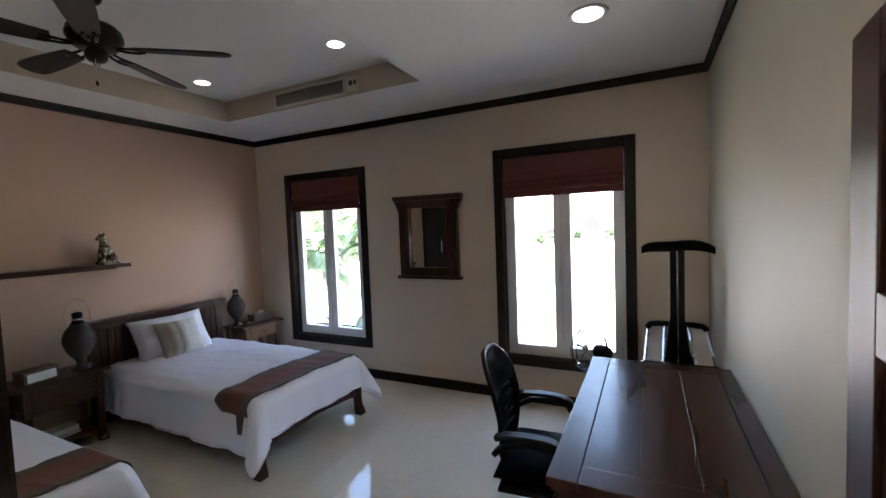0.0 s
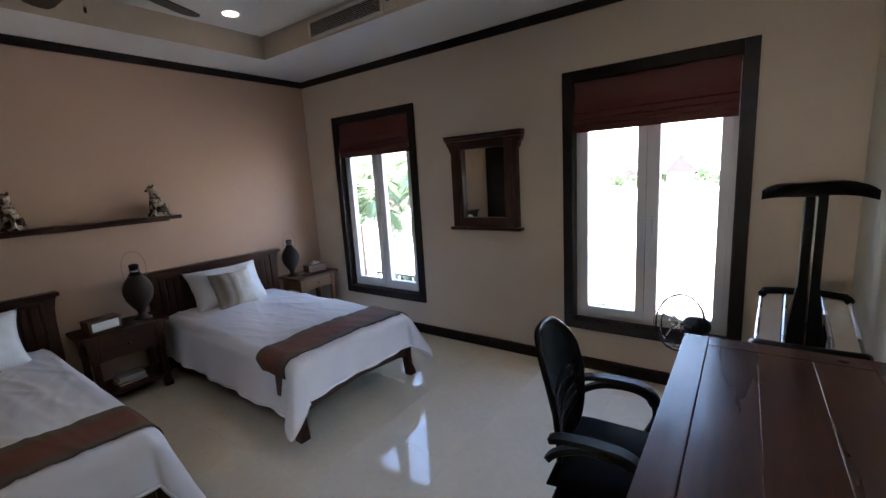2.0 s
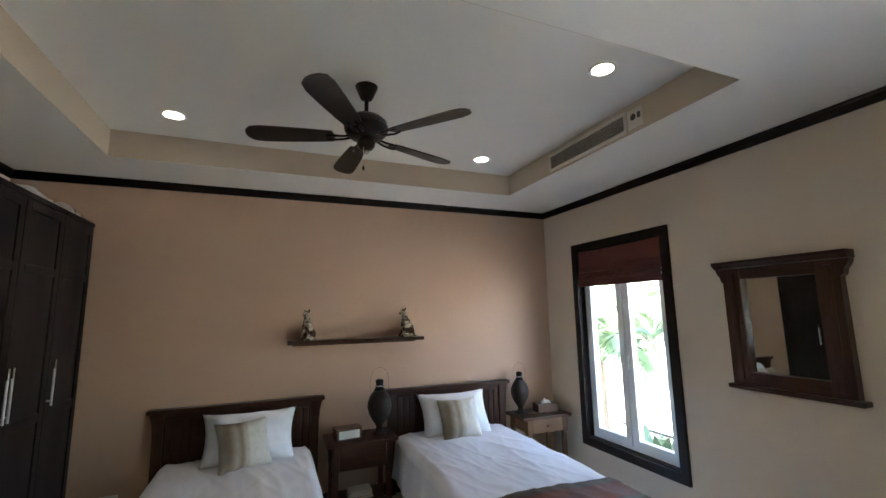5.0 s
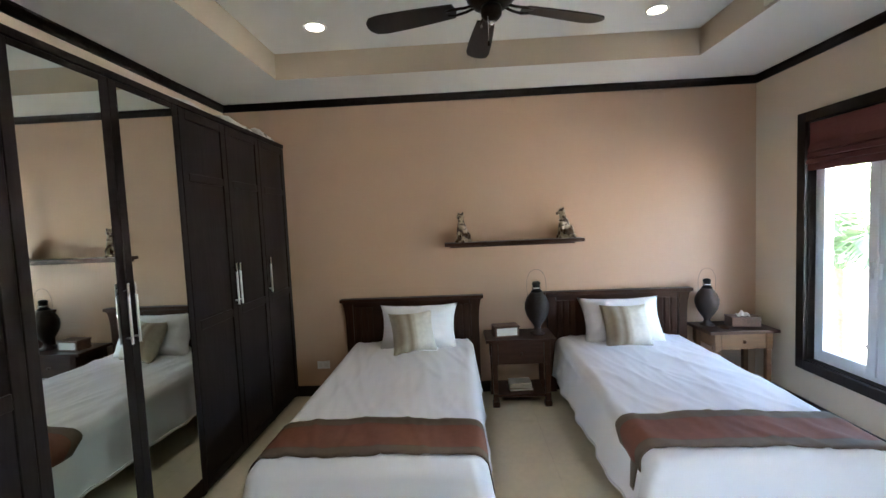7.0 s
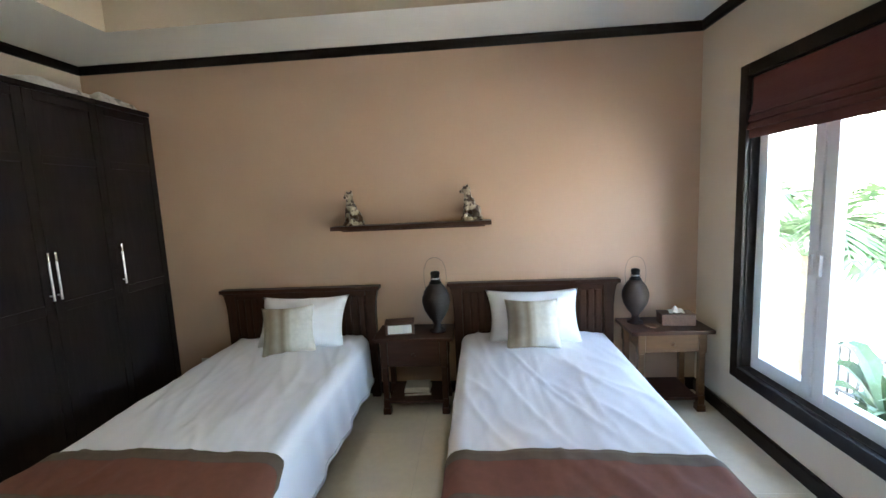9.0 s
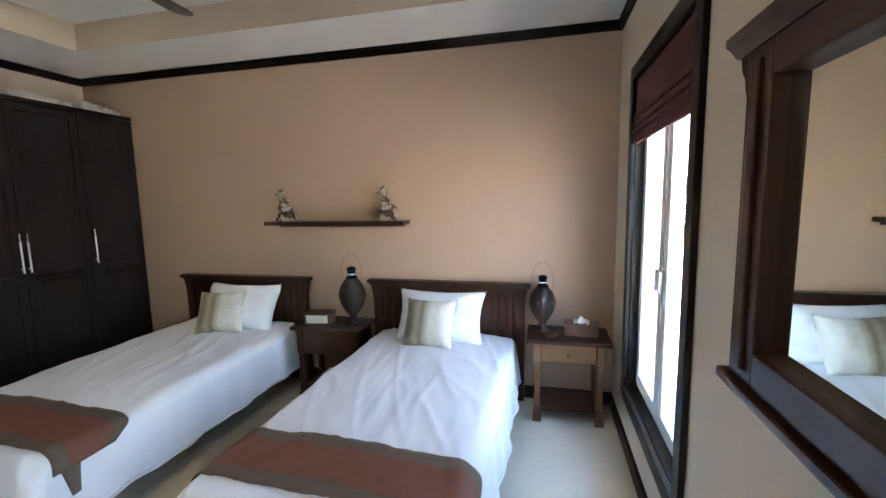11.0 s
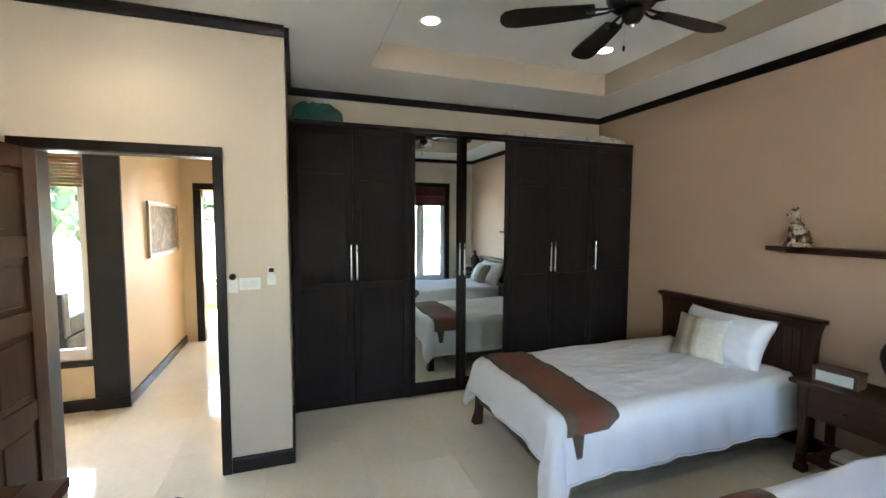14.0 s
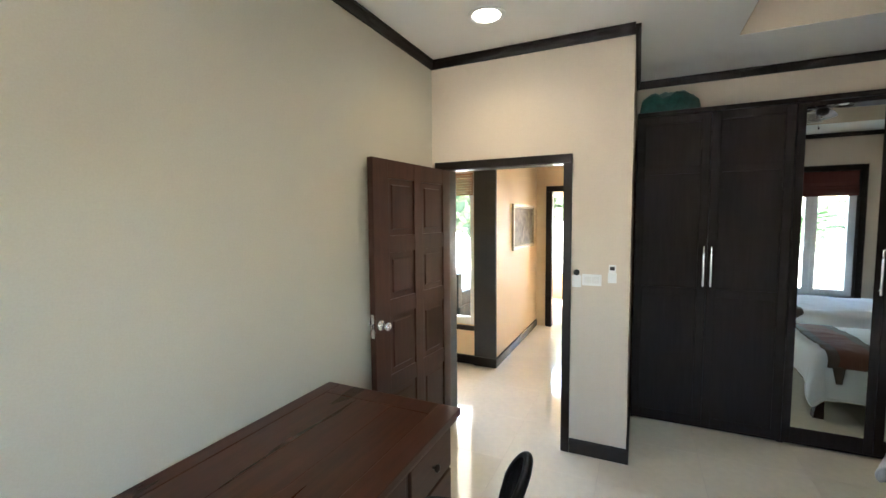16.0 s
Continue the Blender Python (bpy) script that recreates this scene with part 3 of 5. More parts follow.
    for hz in (0.22, 1.0, 1.75):
        part("hinge", tube(bmesh.new(), [(-0.004, 0.004, hz - 0.045), (-0.004, 0.004, hz + 0.045)], 0.006), M_STEEL, d)
    return d


door_leaf()


# ---- wardrobe ----
W_FRONT, W_TOP, W_STEP = -0.410, 2.412, 0.4900
W_X0 = PILX - 0.016


def wardrobe_unit(k0, n, mirrored, handles):
    """A unit of n doors; handles lists, per door, the side of its handle (-1 west, 1 east)."""
    xe, xw = W_X0 - k0 * W_STEP, W_X0 - (k0 + n) * W_STEP
    lab = "tall black-brown wardrobe unit with two mirror doors" if mirrored else ("narrow tall black-brown wardrobe unit with a panelled door" if n == 1 else "tall black-brown wardrobe unit with two panelled doors")
    w = thing("wardrobe", lab, "wardrobe", pose(xw, SOUTH + 0.02, 0), group="wardrobe units along the wall")
    D, wid = W_FRONT - SOUTH - 0.02, xe - xw
    for nm, b in (("side", (0.001, 0.019, 0, D - 0.024, 0, W_TOP)), ("side", (wid - 0.019, wid - 0.001, 0, D - 0.024, 0, W_TOP)), ("back", (0.019, wid - 0.019, 0, 0.01, 0.06, W_TOP - 0.02)),
                  ("top", (0.019, wid - 0.019, 0, D - 0.024, W_TOP - 0.02, W_TOP)), ("plinth", (0.019, wid - 0.019, D - 0.06, D - 0.04, 0, 0.065)), ("bottom", (0.019, wid - 0.019, 0.01, D - 0.024, 0.065, 0.083))):
        part(nm, box(*b), M_WARD, w)
    part("cornice", box(0.001, wid - 0.001, D - 0.026, D + 0.006, W_TOP - 0.03, W_TOP + 0.004, 0.004), M_WARD, w)
    for i in range(n):
        b0, b1 = wid - (i + 1) * W_STEP + 0.002, wid - i * W_STEP - 0.002
        z0, z1, y0, y1 = 0.03, W_TOP - 0.034, D - 0.022, D
        fw = 0.048 if mirrored else 0.058
        body = bmesh.new()
        bx(body, b0, b0 + fw, y0, y1, z0, z1, 0.002, 1)
        bx(body, b1 - fw, b1, y0, y1, z0, z1, 0.002, 1)
        dr = part("door", body, M_WARD, w)
        if mirrored:
            part("rail", box(b0 + fw, b1 - fw, y0, y1, z0, 0.137, 0.002, 1), M_WARD, dr)
            part("rail", box(b0 + fw, b1 - fw, y0, y1, 2.35, z1, 0.002, 1), M_WARD, dr)
            part("backing", box(b0 + fw, b1 - fw, y0, y0 + 0.008, 0.137, 2.35), M_WARD, dr)
            part("mirror", box(b0 + fw + 0.0005, b1 - fw - 0.0005, y0 + 0.009, y1 - 0.003, 0.1375, 2.3495), M_MIRROR, dr, "clear mirror glass panel")
        else:
            for ra, rb in ((z0, z0 + 0.07), (1.025, 1.085), (1.945, 1.995), (z1 - 0.06, z1)):
                part("rail", box(b0 + fw, b1 - fw, y0, y1, ra, rb, 0.002, 1), M_WARD, dr)
            for ra, rb in ((z0 + 0.07, 1.025), (1.085, 1.945), (1.995, z1 - 0.06)):
                part("panel", box(b0 + fw, b1 - fw, y0 + 0.002, y1 - 0.009, ra, rb), M_WARD, dr)
        hx = (b0 + 0.022) if handles[i] < 0 else (b1 - 0.022)
        bm = bmesh.new()
        tube(bm, [(hx, y1 + 0.026, 1.108), (hx, y1 + 0.026, 1.403)], 0.0065, 10)
        tube(bm, [(hx, y1, 1.138), (hx, y1 + 0.026, 1.138)], 0.005, 8)
        tube(bm, [(hx, y1, 1.373), (hx, y1 + 0.026, 1.373)], 0.005, 8)
        part("handle", bm, M_STEEL, dr, "long brushed steel bar handle")
    return w


wardrobe_unit(0, 2, False, (-1, 1))
wardrobe_unit(2, 2, True, (-1, 1))
wardrobe_unit(4, 2, False, (-1, 1))
wardrobe_unit(6, 1, False, (1,))


def crumpled(name, x0, x1, y0, y1, z0, h, material, label, cat, seed):
    def f(u, v):
        e = (1 - abs(2 * u - 1) ** 5) * (1 - abs(2 * v - 1) ** 5)
        p = Vector((x0 + (x1 - x0) * u, y0 + (y1 - y0) * v, 0))
        n = noise.noise(p * 9 + Vector((seed, 0, 0))) * 0.35 + noise.noise(p * 25 + Vector((seed, 3, 0))) * 0.12
        return (p.x, p.y, z0 + 0.003 + h * e ** 0.3 * max(0.15, 0.78 + n))
    bm = sheet(bmesh.new(), f, 30, 18)
    vs = [(x0, y0), (x1, y0), (x1, y1), (x0, y1)]
    bm.faces.new([bm.verts.new((x, y, z0 + 0.002)) for x, y in vs])
    solo(name, bm, material, label, cat, smooth=True)


WT = W_TOP + 0.006
crumpled("storage_bag", -1.075, -0.665, -0.93, -0.42, WT, 0.20, M_GREEN, "crumpled dark green plastic bag on the wardrobe", "bag", 1.0)
crumpled("storage_bag", -3.10, -2.62, -0.92, -0.46, WT, 0.075, M_CLEARBAG, "flat pale plastic-wrapped bundle on the wardrobe", "bag", 5.0)
crumpled("storage_bag", -3.62, -3.16, -0.92, -0.44, WT, 0.085, M_CLEARBAG, "pale translucent plastic bag on the wardrobe", "bag", 9.0)
crumpled("storage_bag", -4.02, -3.68, -0.90, -0.44, WT, 0.10, M_CLEARBAG, "folded pale plastic cover on the wardrobe", "bag", 13.0)


# ---- beds ----
BED_TOP, BED_FOOT, BED_HALF = 0.525, 2.105, 0.570


def bed(yc, rot):
    m = pose(WEST + 0.006, yc, 0, 0, 0, rot)
    b = thing("bed", "dark stained wooden single bed with a flared headboard", "bed", m, group="twin beds")
    # headboard: panel, posts, grooved side strips, flared cap
    part("headboard", box(0.012, 0.040, -0.60, 0.60, 0.25, 0.905), M_WOODY, b)
    for s in (-1, 1):
        pts = [(s * 0.555, 0.0), (s * 0.625, 0.0), (s * 0.625, 0.72), (s * 0.632, 0.82), (s * 0.648, 0.90), (s * 0.555, 0.90)]
        part("post", extrude_outline(bmesh.new(), pts if s > 0 else pts[::-1], 0, 0.004, 0.062), M_WOODZ, b)
        for k in range(3):
            ya = s * (0.37 + k * 0.06)
            part("slat", box(0.041, 0.052, min(ya, ya + s * 0.048), max(ya, ya + s * 0.048), 0.40, 0.86, 0.004, 1), M_WOODZ, b)
        part("side_rail", box(0.062, 2.03, s * 0.50 - 0.018, s * 0.50 + 0.018, 0.20, 0.32, 0.005), M_WOODX, b)
    part("top_rail", box(0.006, 0.058, -0.545, 0.545, 0.862, 0.912, 0.004), M_WOODY, b)
    part("cap", box(0.0, 0.088, -0.672, 0.672, 0.912, 0.944, 0.010, 3), M_WOODY, b)
    part("bead", box(0.002, 0.072, -0.652, 0.652, 0.898, 0.9115, 0.005), M_WOODY, b)
    for s in (-1, 1):
        bm = bmesh.new()
        prev = None
        for z, r, o in ((0.0, 0.034, 0.012), (0.03, 0.033, 0.008), (0.09, 0.026, 0.0), (0.18, 0.027, -0.004), (0.28, 0.032, -0.006), (0.33, 0.032, -0.008)):
            ring = [bm.verts.new((2.050 + o + dx * r, s * 0.522 + s * o + dy * r, z)) for dx, dy in ((-1, -1), (1, -1), (1, 1), (-1, 1))]
            if prev:
                for k in range(4):
                    bm.faces.new((prev[k], prev[(k + 1) % 4], ring[(k + 1) % 4], ring[k]))
            else:
                bm.faces.new(ring[::-1])
            prev = ring
        bm.faces.new(prev)
        part("leg", bm, M_WOODZ, b)
    pts = [(-0.485, 0.33), (0.485, 0.33), (0.485, 0.17), (0.38, 0.195), (0.0, 0.22), (-0.38, 0.195), (-0.485, 0.17)]
    part("foot_rail", extrude_outline(bmesh.new(), pts, 0, 2.035, 2.070), M_WOODY, b)
    part("slat_base", box(0.09, 2.03, -0.51, 0.51, 0.285, 0.305), M_WOODX, b)
    mt = thing("mattress", "thick white mattress on the dark wooden bed", "mattress", m, group="mattresses")
    part("body", box(0.095, 2.02, -0.505, 0.505, 0.3065, 0.50, 0.04, 3), M_PILLOW, mt, smooth=True)
    return m


CORNER_DROP, CORNER_FLARE = {1.7: 0.14, 6.3: 0.02}, {1.7: 0.09, 6.3: 0.19}


def drape(px, py, lift, seed):
    """A point of the cover over the mattress; px along the bed, py across it."""
    r = 0.075
    dx, dy = max(0.0, px - (BED_FOOT - r)), max(0.0, abs(py) - (BED_HALF - r))
    s = 1 if py > 0 else -1
    d = (dx ** 2.1 + dy ** 2.1) ** (1 / 2.1)
    z = BED_TOP
    crown = 0.022 * (1 - (py / 0.6) ** 2) if abs(py) < 0.6 else 0.0
    if d < 1e-6:
        x, y = px, py
    else:
        ux, uy = dx / math.hypot(dx, dy), dy / math.hypot(dx, dy)
        turn = r * math.pi / 2
        if d < turn:
            out, down = r * math.sin(d / r), r * (1 - math.cos(d / r))
        else:
            e = d - turn
            out, down = r + 0.10 * e, r + e
        along = px * (1 - ux) * 7 + py * uy * 0 + (py * (1 - uy)) * 7 + math.atan2(uy, ux) * 3
        down += CORNER_DROP[seed] * 2 * ux * uy * min(1.0, d / 0.35) if py > 0 else 0.0
        fall = min(1.0, max(0.0, (d - 0.06) / 0.3))
        calm = max(0.0, 1 - 3.2 * min(ux, uy))
        out += fall * (calm * (0.012 * math.sin(along * 1.7 + seed) + 0.007 * math.sin(along * 3.9 + seed * 2)) + (CORNER_FLARE[seed] if py < 0 else 0.20) * min(ux, uy))
        x = min(px, BED_FOOT - r) + ux * out
        y = s * (min(abs(py), BED_HALF - r) + uy * out)
        z = BED_TOP - down
    q = Vector((px * 1.6, py * 2.6, seed))
    w = noise.noise(q * 1.2) * 0.016 + noise.noise(q * 2.6 + Vector((3, 1, 0))) * 0.005
    for ang, f1, f2, amp, sd in ((0.35, 0.9, 6.5, 0.0075, 4), (-0.5, 1.1, 8.0, 0.0035, 9), (0.05, 0.7, 11.0, 0.0035, 15), (0.15, 1.6, 5.0, 0.005, 21)):
        ca, sa = math.cos(ang), math.sin(ang)
        g = noise.noise(Vector(((px * ca + py * sa) * f1, (py * ca - px * sa) * f2, seed + sd)))
        w += amp * max(0.0, 1 - abs(g) * 5.0) ** 1.5
    k = 1.0 if d < 0.03 else 0.35
    return Vector((x, y, max(0.055, z + crown + w * k + lift)))


def face_up(ob):
    """Turns an open cloth so that its outer side faces upwards."""
    if sum(p.normal.z for p in ob.data.polygons) < 0:
        ob.data.flip_normals()


def duvet(m, seed):
    bm = bmesh.new()
    L0, L1, H = 0.10, BED_FOOT + 0.225, BED_HALF + 0.315
    r = 0.075

    def f(u, v):
        px, py = L0 + (L1 - L0) * u, -H + 2 * H * v
        dx, dy = max(0.0, px - BED_FOOT + r), max(0.0, abs(py) - BED_HALF + r)
        k = ((dx / (L1 - BED_FOOT + r)) ** 9 + (dy / (H - BED_HALF + r)) ** 9) ** (1 / 9)
        if k > 1.0:
            px, py = px - dx * (1 - 1 / k), py - math.copysign(dy * (1 - 1 / k), py)
        return drape(px, py, 0.004, seed)
    sheet(bm, f, 130, 110)
    ob = solo("duvet", bm, M_LINEN, "white cotton duvet draped over the bed, lightly creased", "duvet", smooth=True, m=m, group="duvets")
    face_up(ob)
    so = ob.modifiers.new("thickness", "SOLIDIFY")
    so.thickness, so.offset = 0.014, -1.0
    edge = [f(k / 60, 0) for k in range(61)] + [f(1, k / 50) for k in range(1, 51)] + [f(1 - k / 60, 1) for k in range(1, 61)]
    part("hem", tube(bmesh.new(), [p + Vector((0, 0, -0.004)) for p in edge], 0.0085, 8), M_LINEN, ob, "rolled white cotton hem", smooth=True)
    return ob


def runner(m, seed, x0, x1):
    bm = bmesh.new()
    H = BED_HALF + 0.075

    def f(u, v):
        py = -H + 2 * H * v
        end = max(0.0, abs(py) - (H - 0.06)) / 0.06
        mid = (x0 + x1) / 2
        px = mid + (u - 0.5) * (x1 - x0) * (1 - 0.22 * end) + 0.05 * end + 0.025 * math.sin(py * 2.3 + seed)
        return drape(px, py, 0.011 + 0.003 * noise.noise(Vector((px * 9, py * 9, seed))), seed)
    sheet(bm, f, 14, 76, uv=True)
    ob = solo("bed_runner", bm, M_RUNNER, "rust brown silk bed runner with taupe borders and hanging tails", "bed runner", smooth=True, m=m, group="bed runners")
    face_up(ob)
    so = ob.modifiers.new("thickness", "SOLIDIFY")
    so.thickness, so.offset = 0.005, 1.0
    for s in (-1, 1):
        def tail(u, v):
            px = x1 - 0.105 + 0.085 * (0.5 + (v - 0.5) * (1 - 0.55 * u)) + 0.025 * math.sin(s * H * 2.3 + seed)
            return drape(px, s * (H - 0.004 + 0.135 * u), 0.019, seed)
        tb = sheet(bmesh.new(), tail, 10, 6)
        tl = part("tail", tb, M_TAUPE, ob, "narrow taupe silk tail", smooth=True)
        face_up(tl)
        so = tl.modifiers.new("thickness", "SOLIDIFY")
        so.thickness, so.offset = 0.004, 1.0
    return ob


def puff(w, h, t, seed, pinch=0.055, lumps=1.0):
    """A stuffed square: two bulging sides that meet at a seam; x across, y up, z out."""
    bm = bmesh.new()

    def side(sg):
        def f(u, v):
            a, b = 2 * u - 1, 2 * v - 1
            k = max(0.0, (1 - a ** 4)) ** 0.55 * max(0.0, (1 - b ** 4)) ** 0.55
            x = a * w / 2 * (1 - pinch * (1 - b * b))
            y = b * h / 2 * (1 - pinch * (1 - a * a))
            n = noise.noise(Vector((a * 2.2, b * 2.2, seed + sg))) * 0.25 + noise.noise(Vector((a * 5, b * 5, seed))) * 0.10
            return (x, y, sg * t / 2 * k * (1 + n * lumps))
        return f
    sheet(bm, side(1), 26, 22, uv=True)
    sheet(bm, side(-1), 26, 22, uv=True)
    bmesh.ops.remove_doubles(bm, verts=bm.verts, dist=0.0008)
    return bm


def pillow_set(m, py, cy, seed, turn):
    # local x of the puff runs along the bed's width; it leans back on the headboard
    lean = m @ pose(0.205, py, BED_TOP + 0.170, 0, 0, 90) @ pose(0, 0, 0, 62, 0, 0)
    solo("pillow", puff(0.71, 0.435, 0.27, seed, 0.11), M_PILLOW, "plump white cotton pillow leaning on the headboard", "pillow", smooth=True, m=lean, group="bed pillows")
    lean2 = m @ pose(0.395, cy, BED_TOP + 0.172, 0, 0, 92 + turn) @ pose(0, 0, 0, 60, 0, 0)
    solo("cushion", puff(0.385, 0.375, 0.19, seed + 3, 0.10, 0.35), M_CUSHION, "square beige cushion with brown and cream stripes on the bed", "cushion", smooth=True, m=lean2, group="bed cushions")


bed_a = bed(0.735, 0.0)
duvet(bed_a, 1.7)
runner(bed_a, 1.7, 1.655, 2.015)
pillow_set(bed_a, 0.075, 0.045, 2.0, 16)
bed_b = bed(2.625, -1.2)
duvet(bed_b, 6.3)
runner(bed_b, 6.3, 1.69, 2.03)
pillow_set(bed_b, -0.01, -0.04, 7.0, -3)


# ---- bedside tables ----
def nightstand(y0, y1, top, dark, label):
    deep = 0.225 if dark else 0.165
    x0, x1 = WEST + 0.02, WEST + 0.375
    n = thing("nightstand", label, "nightstand", pose((x0 + x1) / 2, (y0 + y1) / 2, 0), group="bedside tables")
    hx, hy = (x1 - x0) / 2, (y1 - y0) / 2
    wood = M_WOODY if dark else M_LIGHTWOOD
    part("tabletop", box(-hx, hx + 0.01, -hy, hy, top - 0.028, top, 0.006), M_WOODY, n)
    ly = hy - 0.075
    for sx in (-1, 1):
        for sy in (-1, 1):
            cx, cy = sx * (hx - 0.035), sy * ly
            bm = bmesh.new()
            for za, zb, r in ((0.0, 0.05, 0.030), (0.05, 0.12, 0.024), (0.12, top - deep - 0.005, 0.021), (top - deep - 0.005, top - 0.028, 0.027)):
                bx(bm, cx - r, cx + r, cy - r, cy + r, za, zb - 0.0005, 0.004, 1)
            part("leg", bm, M_WOODZ if dark else M_LIGHTWOOD, n)
    part("apron", box(-hx + 0.015, hx - 0.028, -ly + 0.012, -ly + 0.030, top - deep, top - 0.029), wood, n)
    part("apron", box(-hx + 0.015, hx - 0.028, ly - 0.030, ly - 0.012, top - deep, top - 0.029), wood, n)
    dw = part("drawer", box(hx - 0.040, hx - 0.012, -ly + 0.030, ly - 0.030, top - deep + 0.005, top - 0.032, 0.004), wood, n)
    part("knob", lathe(bmesh.new(), [(0.006, 0), (0.007, 0.008), (0.014, 0.014), (0.012, 0.022), (0.004, 0.025)], m=pose(hx - 0.012, 0, top - deep / 2 - 0.014, 0, 90, 0), seg=14), M_WOODZ if dark else M_LIGHTWOOD, dw, smooth=True)
    part("shelf", box(-hx + 0.02, hx - 0.012, -ly + 0.022, ly - 0.022, 0.09, 0.112, 0.003), M_WOODY, n)
    return n


NS1, NS2 = 0.600, 0.612
nightstand(1.40, 2.00, NS1, True, "dark wooden bedside table with a drawer and low shelf")
nightstand(3.278, 3.85, NS2, False, "wooden bedside table with a honey-coloured drawer front")


def rattan_lamp(x, y, z, size):
    l = thing("table_lamp", "dark woven urn-shaped table lamp with a wire handle", "lamp", pose(x, y, z) @ Matrix.Scale(size, 4), group="bedside lamps")
    prof = [(0.060, 0.0), (0.062, 0.012), (0.034, 0.024), (0.026, 0.055), (0.034, 0.075), (0.060, 0.11), (0.088, 0.16), (0.102, 0.215), (0.100, 0.255), (0.082, 0.305), (0.056, 0.34), (0.044, 0.355)]
    part("body", lathe(bmesh.new(), prof, seg=32), M_RATTAN, l, "dark woven rattan body", smooth=True)
    for k in range(11):
        t = k / 10
        zz = 0.10 + t * 0.225
        rr = np.interp(zz, [p[1] for p in prof], [p[0] for p in prof])
        part("weave_ring", tube(bmesh.new(), arc_points((0, 0, zz), rr, 0, 345, 23, "xy"), 0.0018, 5, closed=True), M_RATTAN, l)
    part("collar", lathe(bmesh.new(), [(0.044, 0.355), (0.047, 0.362), (0.034, 0.372), (0.031, 0.41), (0.036, 0.425), (0.030, 0.44), (0.010, 0.446)], seg=24), M_BLACK, l, "black metal lamp neck", smooth=True)
    part("neck_ring", lathe(bmesh.new(), [(0.0345, 0.382), (0.039, 0.386), (0.039, 0.394), (0.0345, 0.398)], seg=24), M_STEEL, l, "thin bright metal ring", smooth=True)
    bm = bmesh.new()
    pts = [(0, -0.074, 0.32), (0, -0.082, 0.40), (0, -0.078, 0.46)] + arc_points((0, 0, 0.475), 0.068, 165, 15, 12, "yz") + [(0, 0.078, 0.46), (0, 0.082, 0.40), (0, 0.074, 0.32)]
    tube(bm, pts, 0.0016, 6)
    part("handle", bm, M_WIRE, l, "thin grey wire handle")
    return l


rattan_lamp(WEST + 0.20, 1.875, NS1, 1.06)
rattan_lamp(WEST + 0.15, 3.385, NS2, 0.94)


def carved_box(x, y, z, rot, w, d, h, tissue):
    b = thing("tissue_box" if tissue else "storage_box", "carved dark wooden tissue box with a white tissue" if tissue else "carved wooden box with a pale front on the bedside table", "box", pose(x, y, z, 0, 0, rot))
    part("body", box(-d / 2, d / 2, -w / 2, w / 2, 0, h - 0.012, 0.004), M_BOXWOOD, b)
    part("lid", box(-d / 2 - 0.003, d / 2 + 0.003, -w / 2 - 0.003, w / 2 + 0.003, h - 0.0118, h, 0.003), M_BOXWOOD, b)
    if tissue:
        def f(u, v):
            a, c = (2 * u - 1), (2 * v - 1)
            return (a * 0.030 + 0.006 * math.sin(v * 9), c * 0.055, h + 0.001 + 0.040 * (1 - a * a) ** 0.5 * (0.55 + 0.45 * math.cos(c * 2.4)) + 0.008 * math.sin(v * 14 + u * 4))
        part("tissue", sheet(bmesh.new(), f, 12, 16), M_PAPER, b, "crumpled white paper tissue", smooth=True)
    else:
        part("front_panel", box(d / 2 + 0.0005, d / 2 + 0.004, -w / 2 + 0.02, w / 2 - 0.02, 0.012, h - 0.018, 0.001), M_PAPER, b)
    return b


carved_box(WEST + 0.225, 1.585, NS1 + 0.001, 8, 0.22, 0.13, 0.095, False)
carved_box(WEST + 0.20, 3.66, NS2 + 0.001, -6, 0.23, 0.13, 0.085, True)
solo("dish", lathe(bmesh.new(), [(0.018, 0), (0.030, 0.006), (0.052, 0.020), (0.050, 0.022), (0.028, 0.009), (0.004, 0.006)], WEST + 0.30, 3.445, NS2 + 0.001, 22), M_LIGHTWOOD, "small shallow honey-brown wooden dish on the bedside table", "dish", smooth=True)
for k, (zz, ww, dd, rr) in enumerate(((0.1125, 0.21, 0.15, 4), (0.1355, 0.20, 0.145, -3), (0.1565, 0.19, 0.14, 2))):
    bk = thing("book", "thick book with pale pages on the low bedside shelf", "book", pose(WEST + 0.215, 1.70, zz, 0, 0, rr), group="books on the low shelf")
    part("pages", box(-dd / 2 + 0.004, dd / 2 - 0.003, -ww / 2 + 0.004, ww / 2 - 0.004, 0.002, 0.0185), M_PAPER, bk)
    part("cover", box(-dd / 2, dd / 2, -ww / 2, ww / 2, 0.0186, 0.0208), M_PAPER if k else M_BOXWOOD, bk)
    part("cover", box(-dd / 2, dd / 2, -ww / 2, ww / 2, 0.0, 0.0019), M_PAPER if k else M_BOXWOOD, bk)


# ---- wall shelf with two figurines ----
sh = thing("wall_shelf", "dark wooden floating shelf on the beige wall", "shelf")
part("board", box(WEST + 0.001, WEST + 0.175, 1.075, 2.320, 1.405, 1.438, 0.004), M_WOODY, sh)
part("bracket", box(WEST + 0.001, WEST + 0.02, 1.12, 2.275, 1.384, 1.4045, 0.002), M_WOODY, sh)


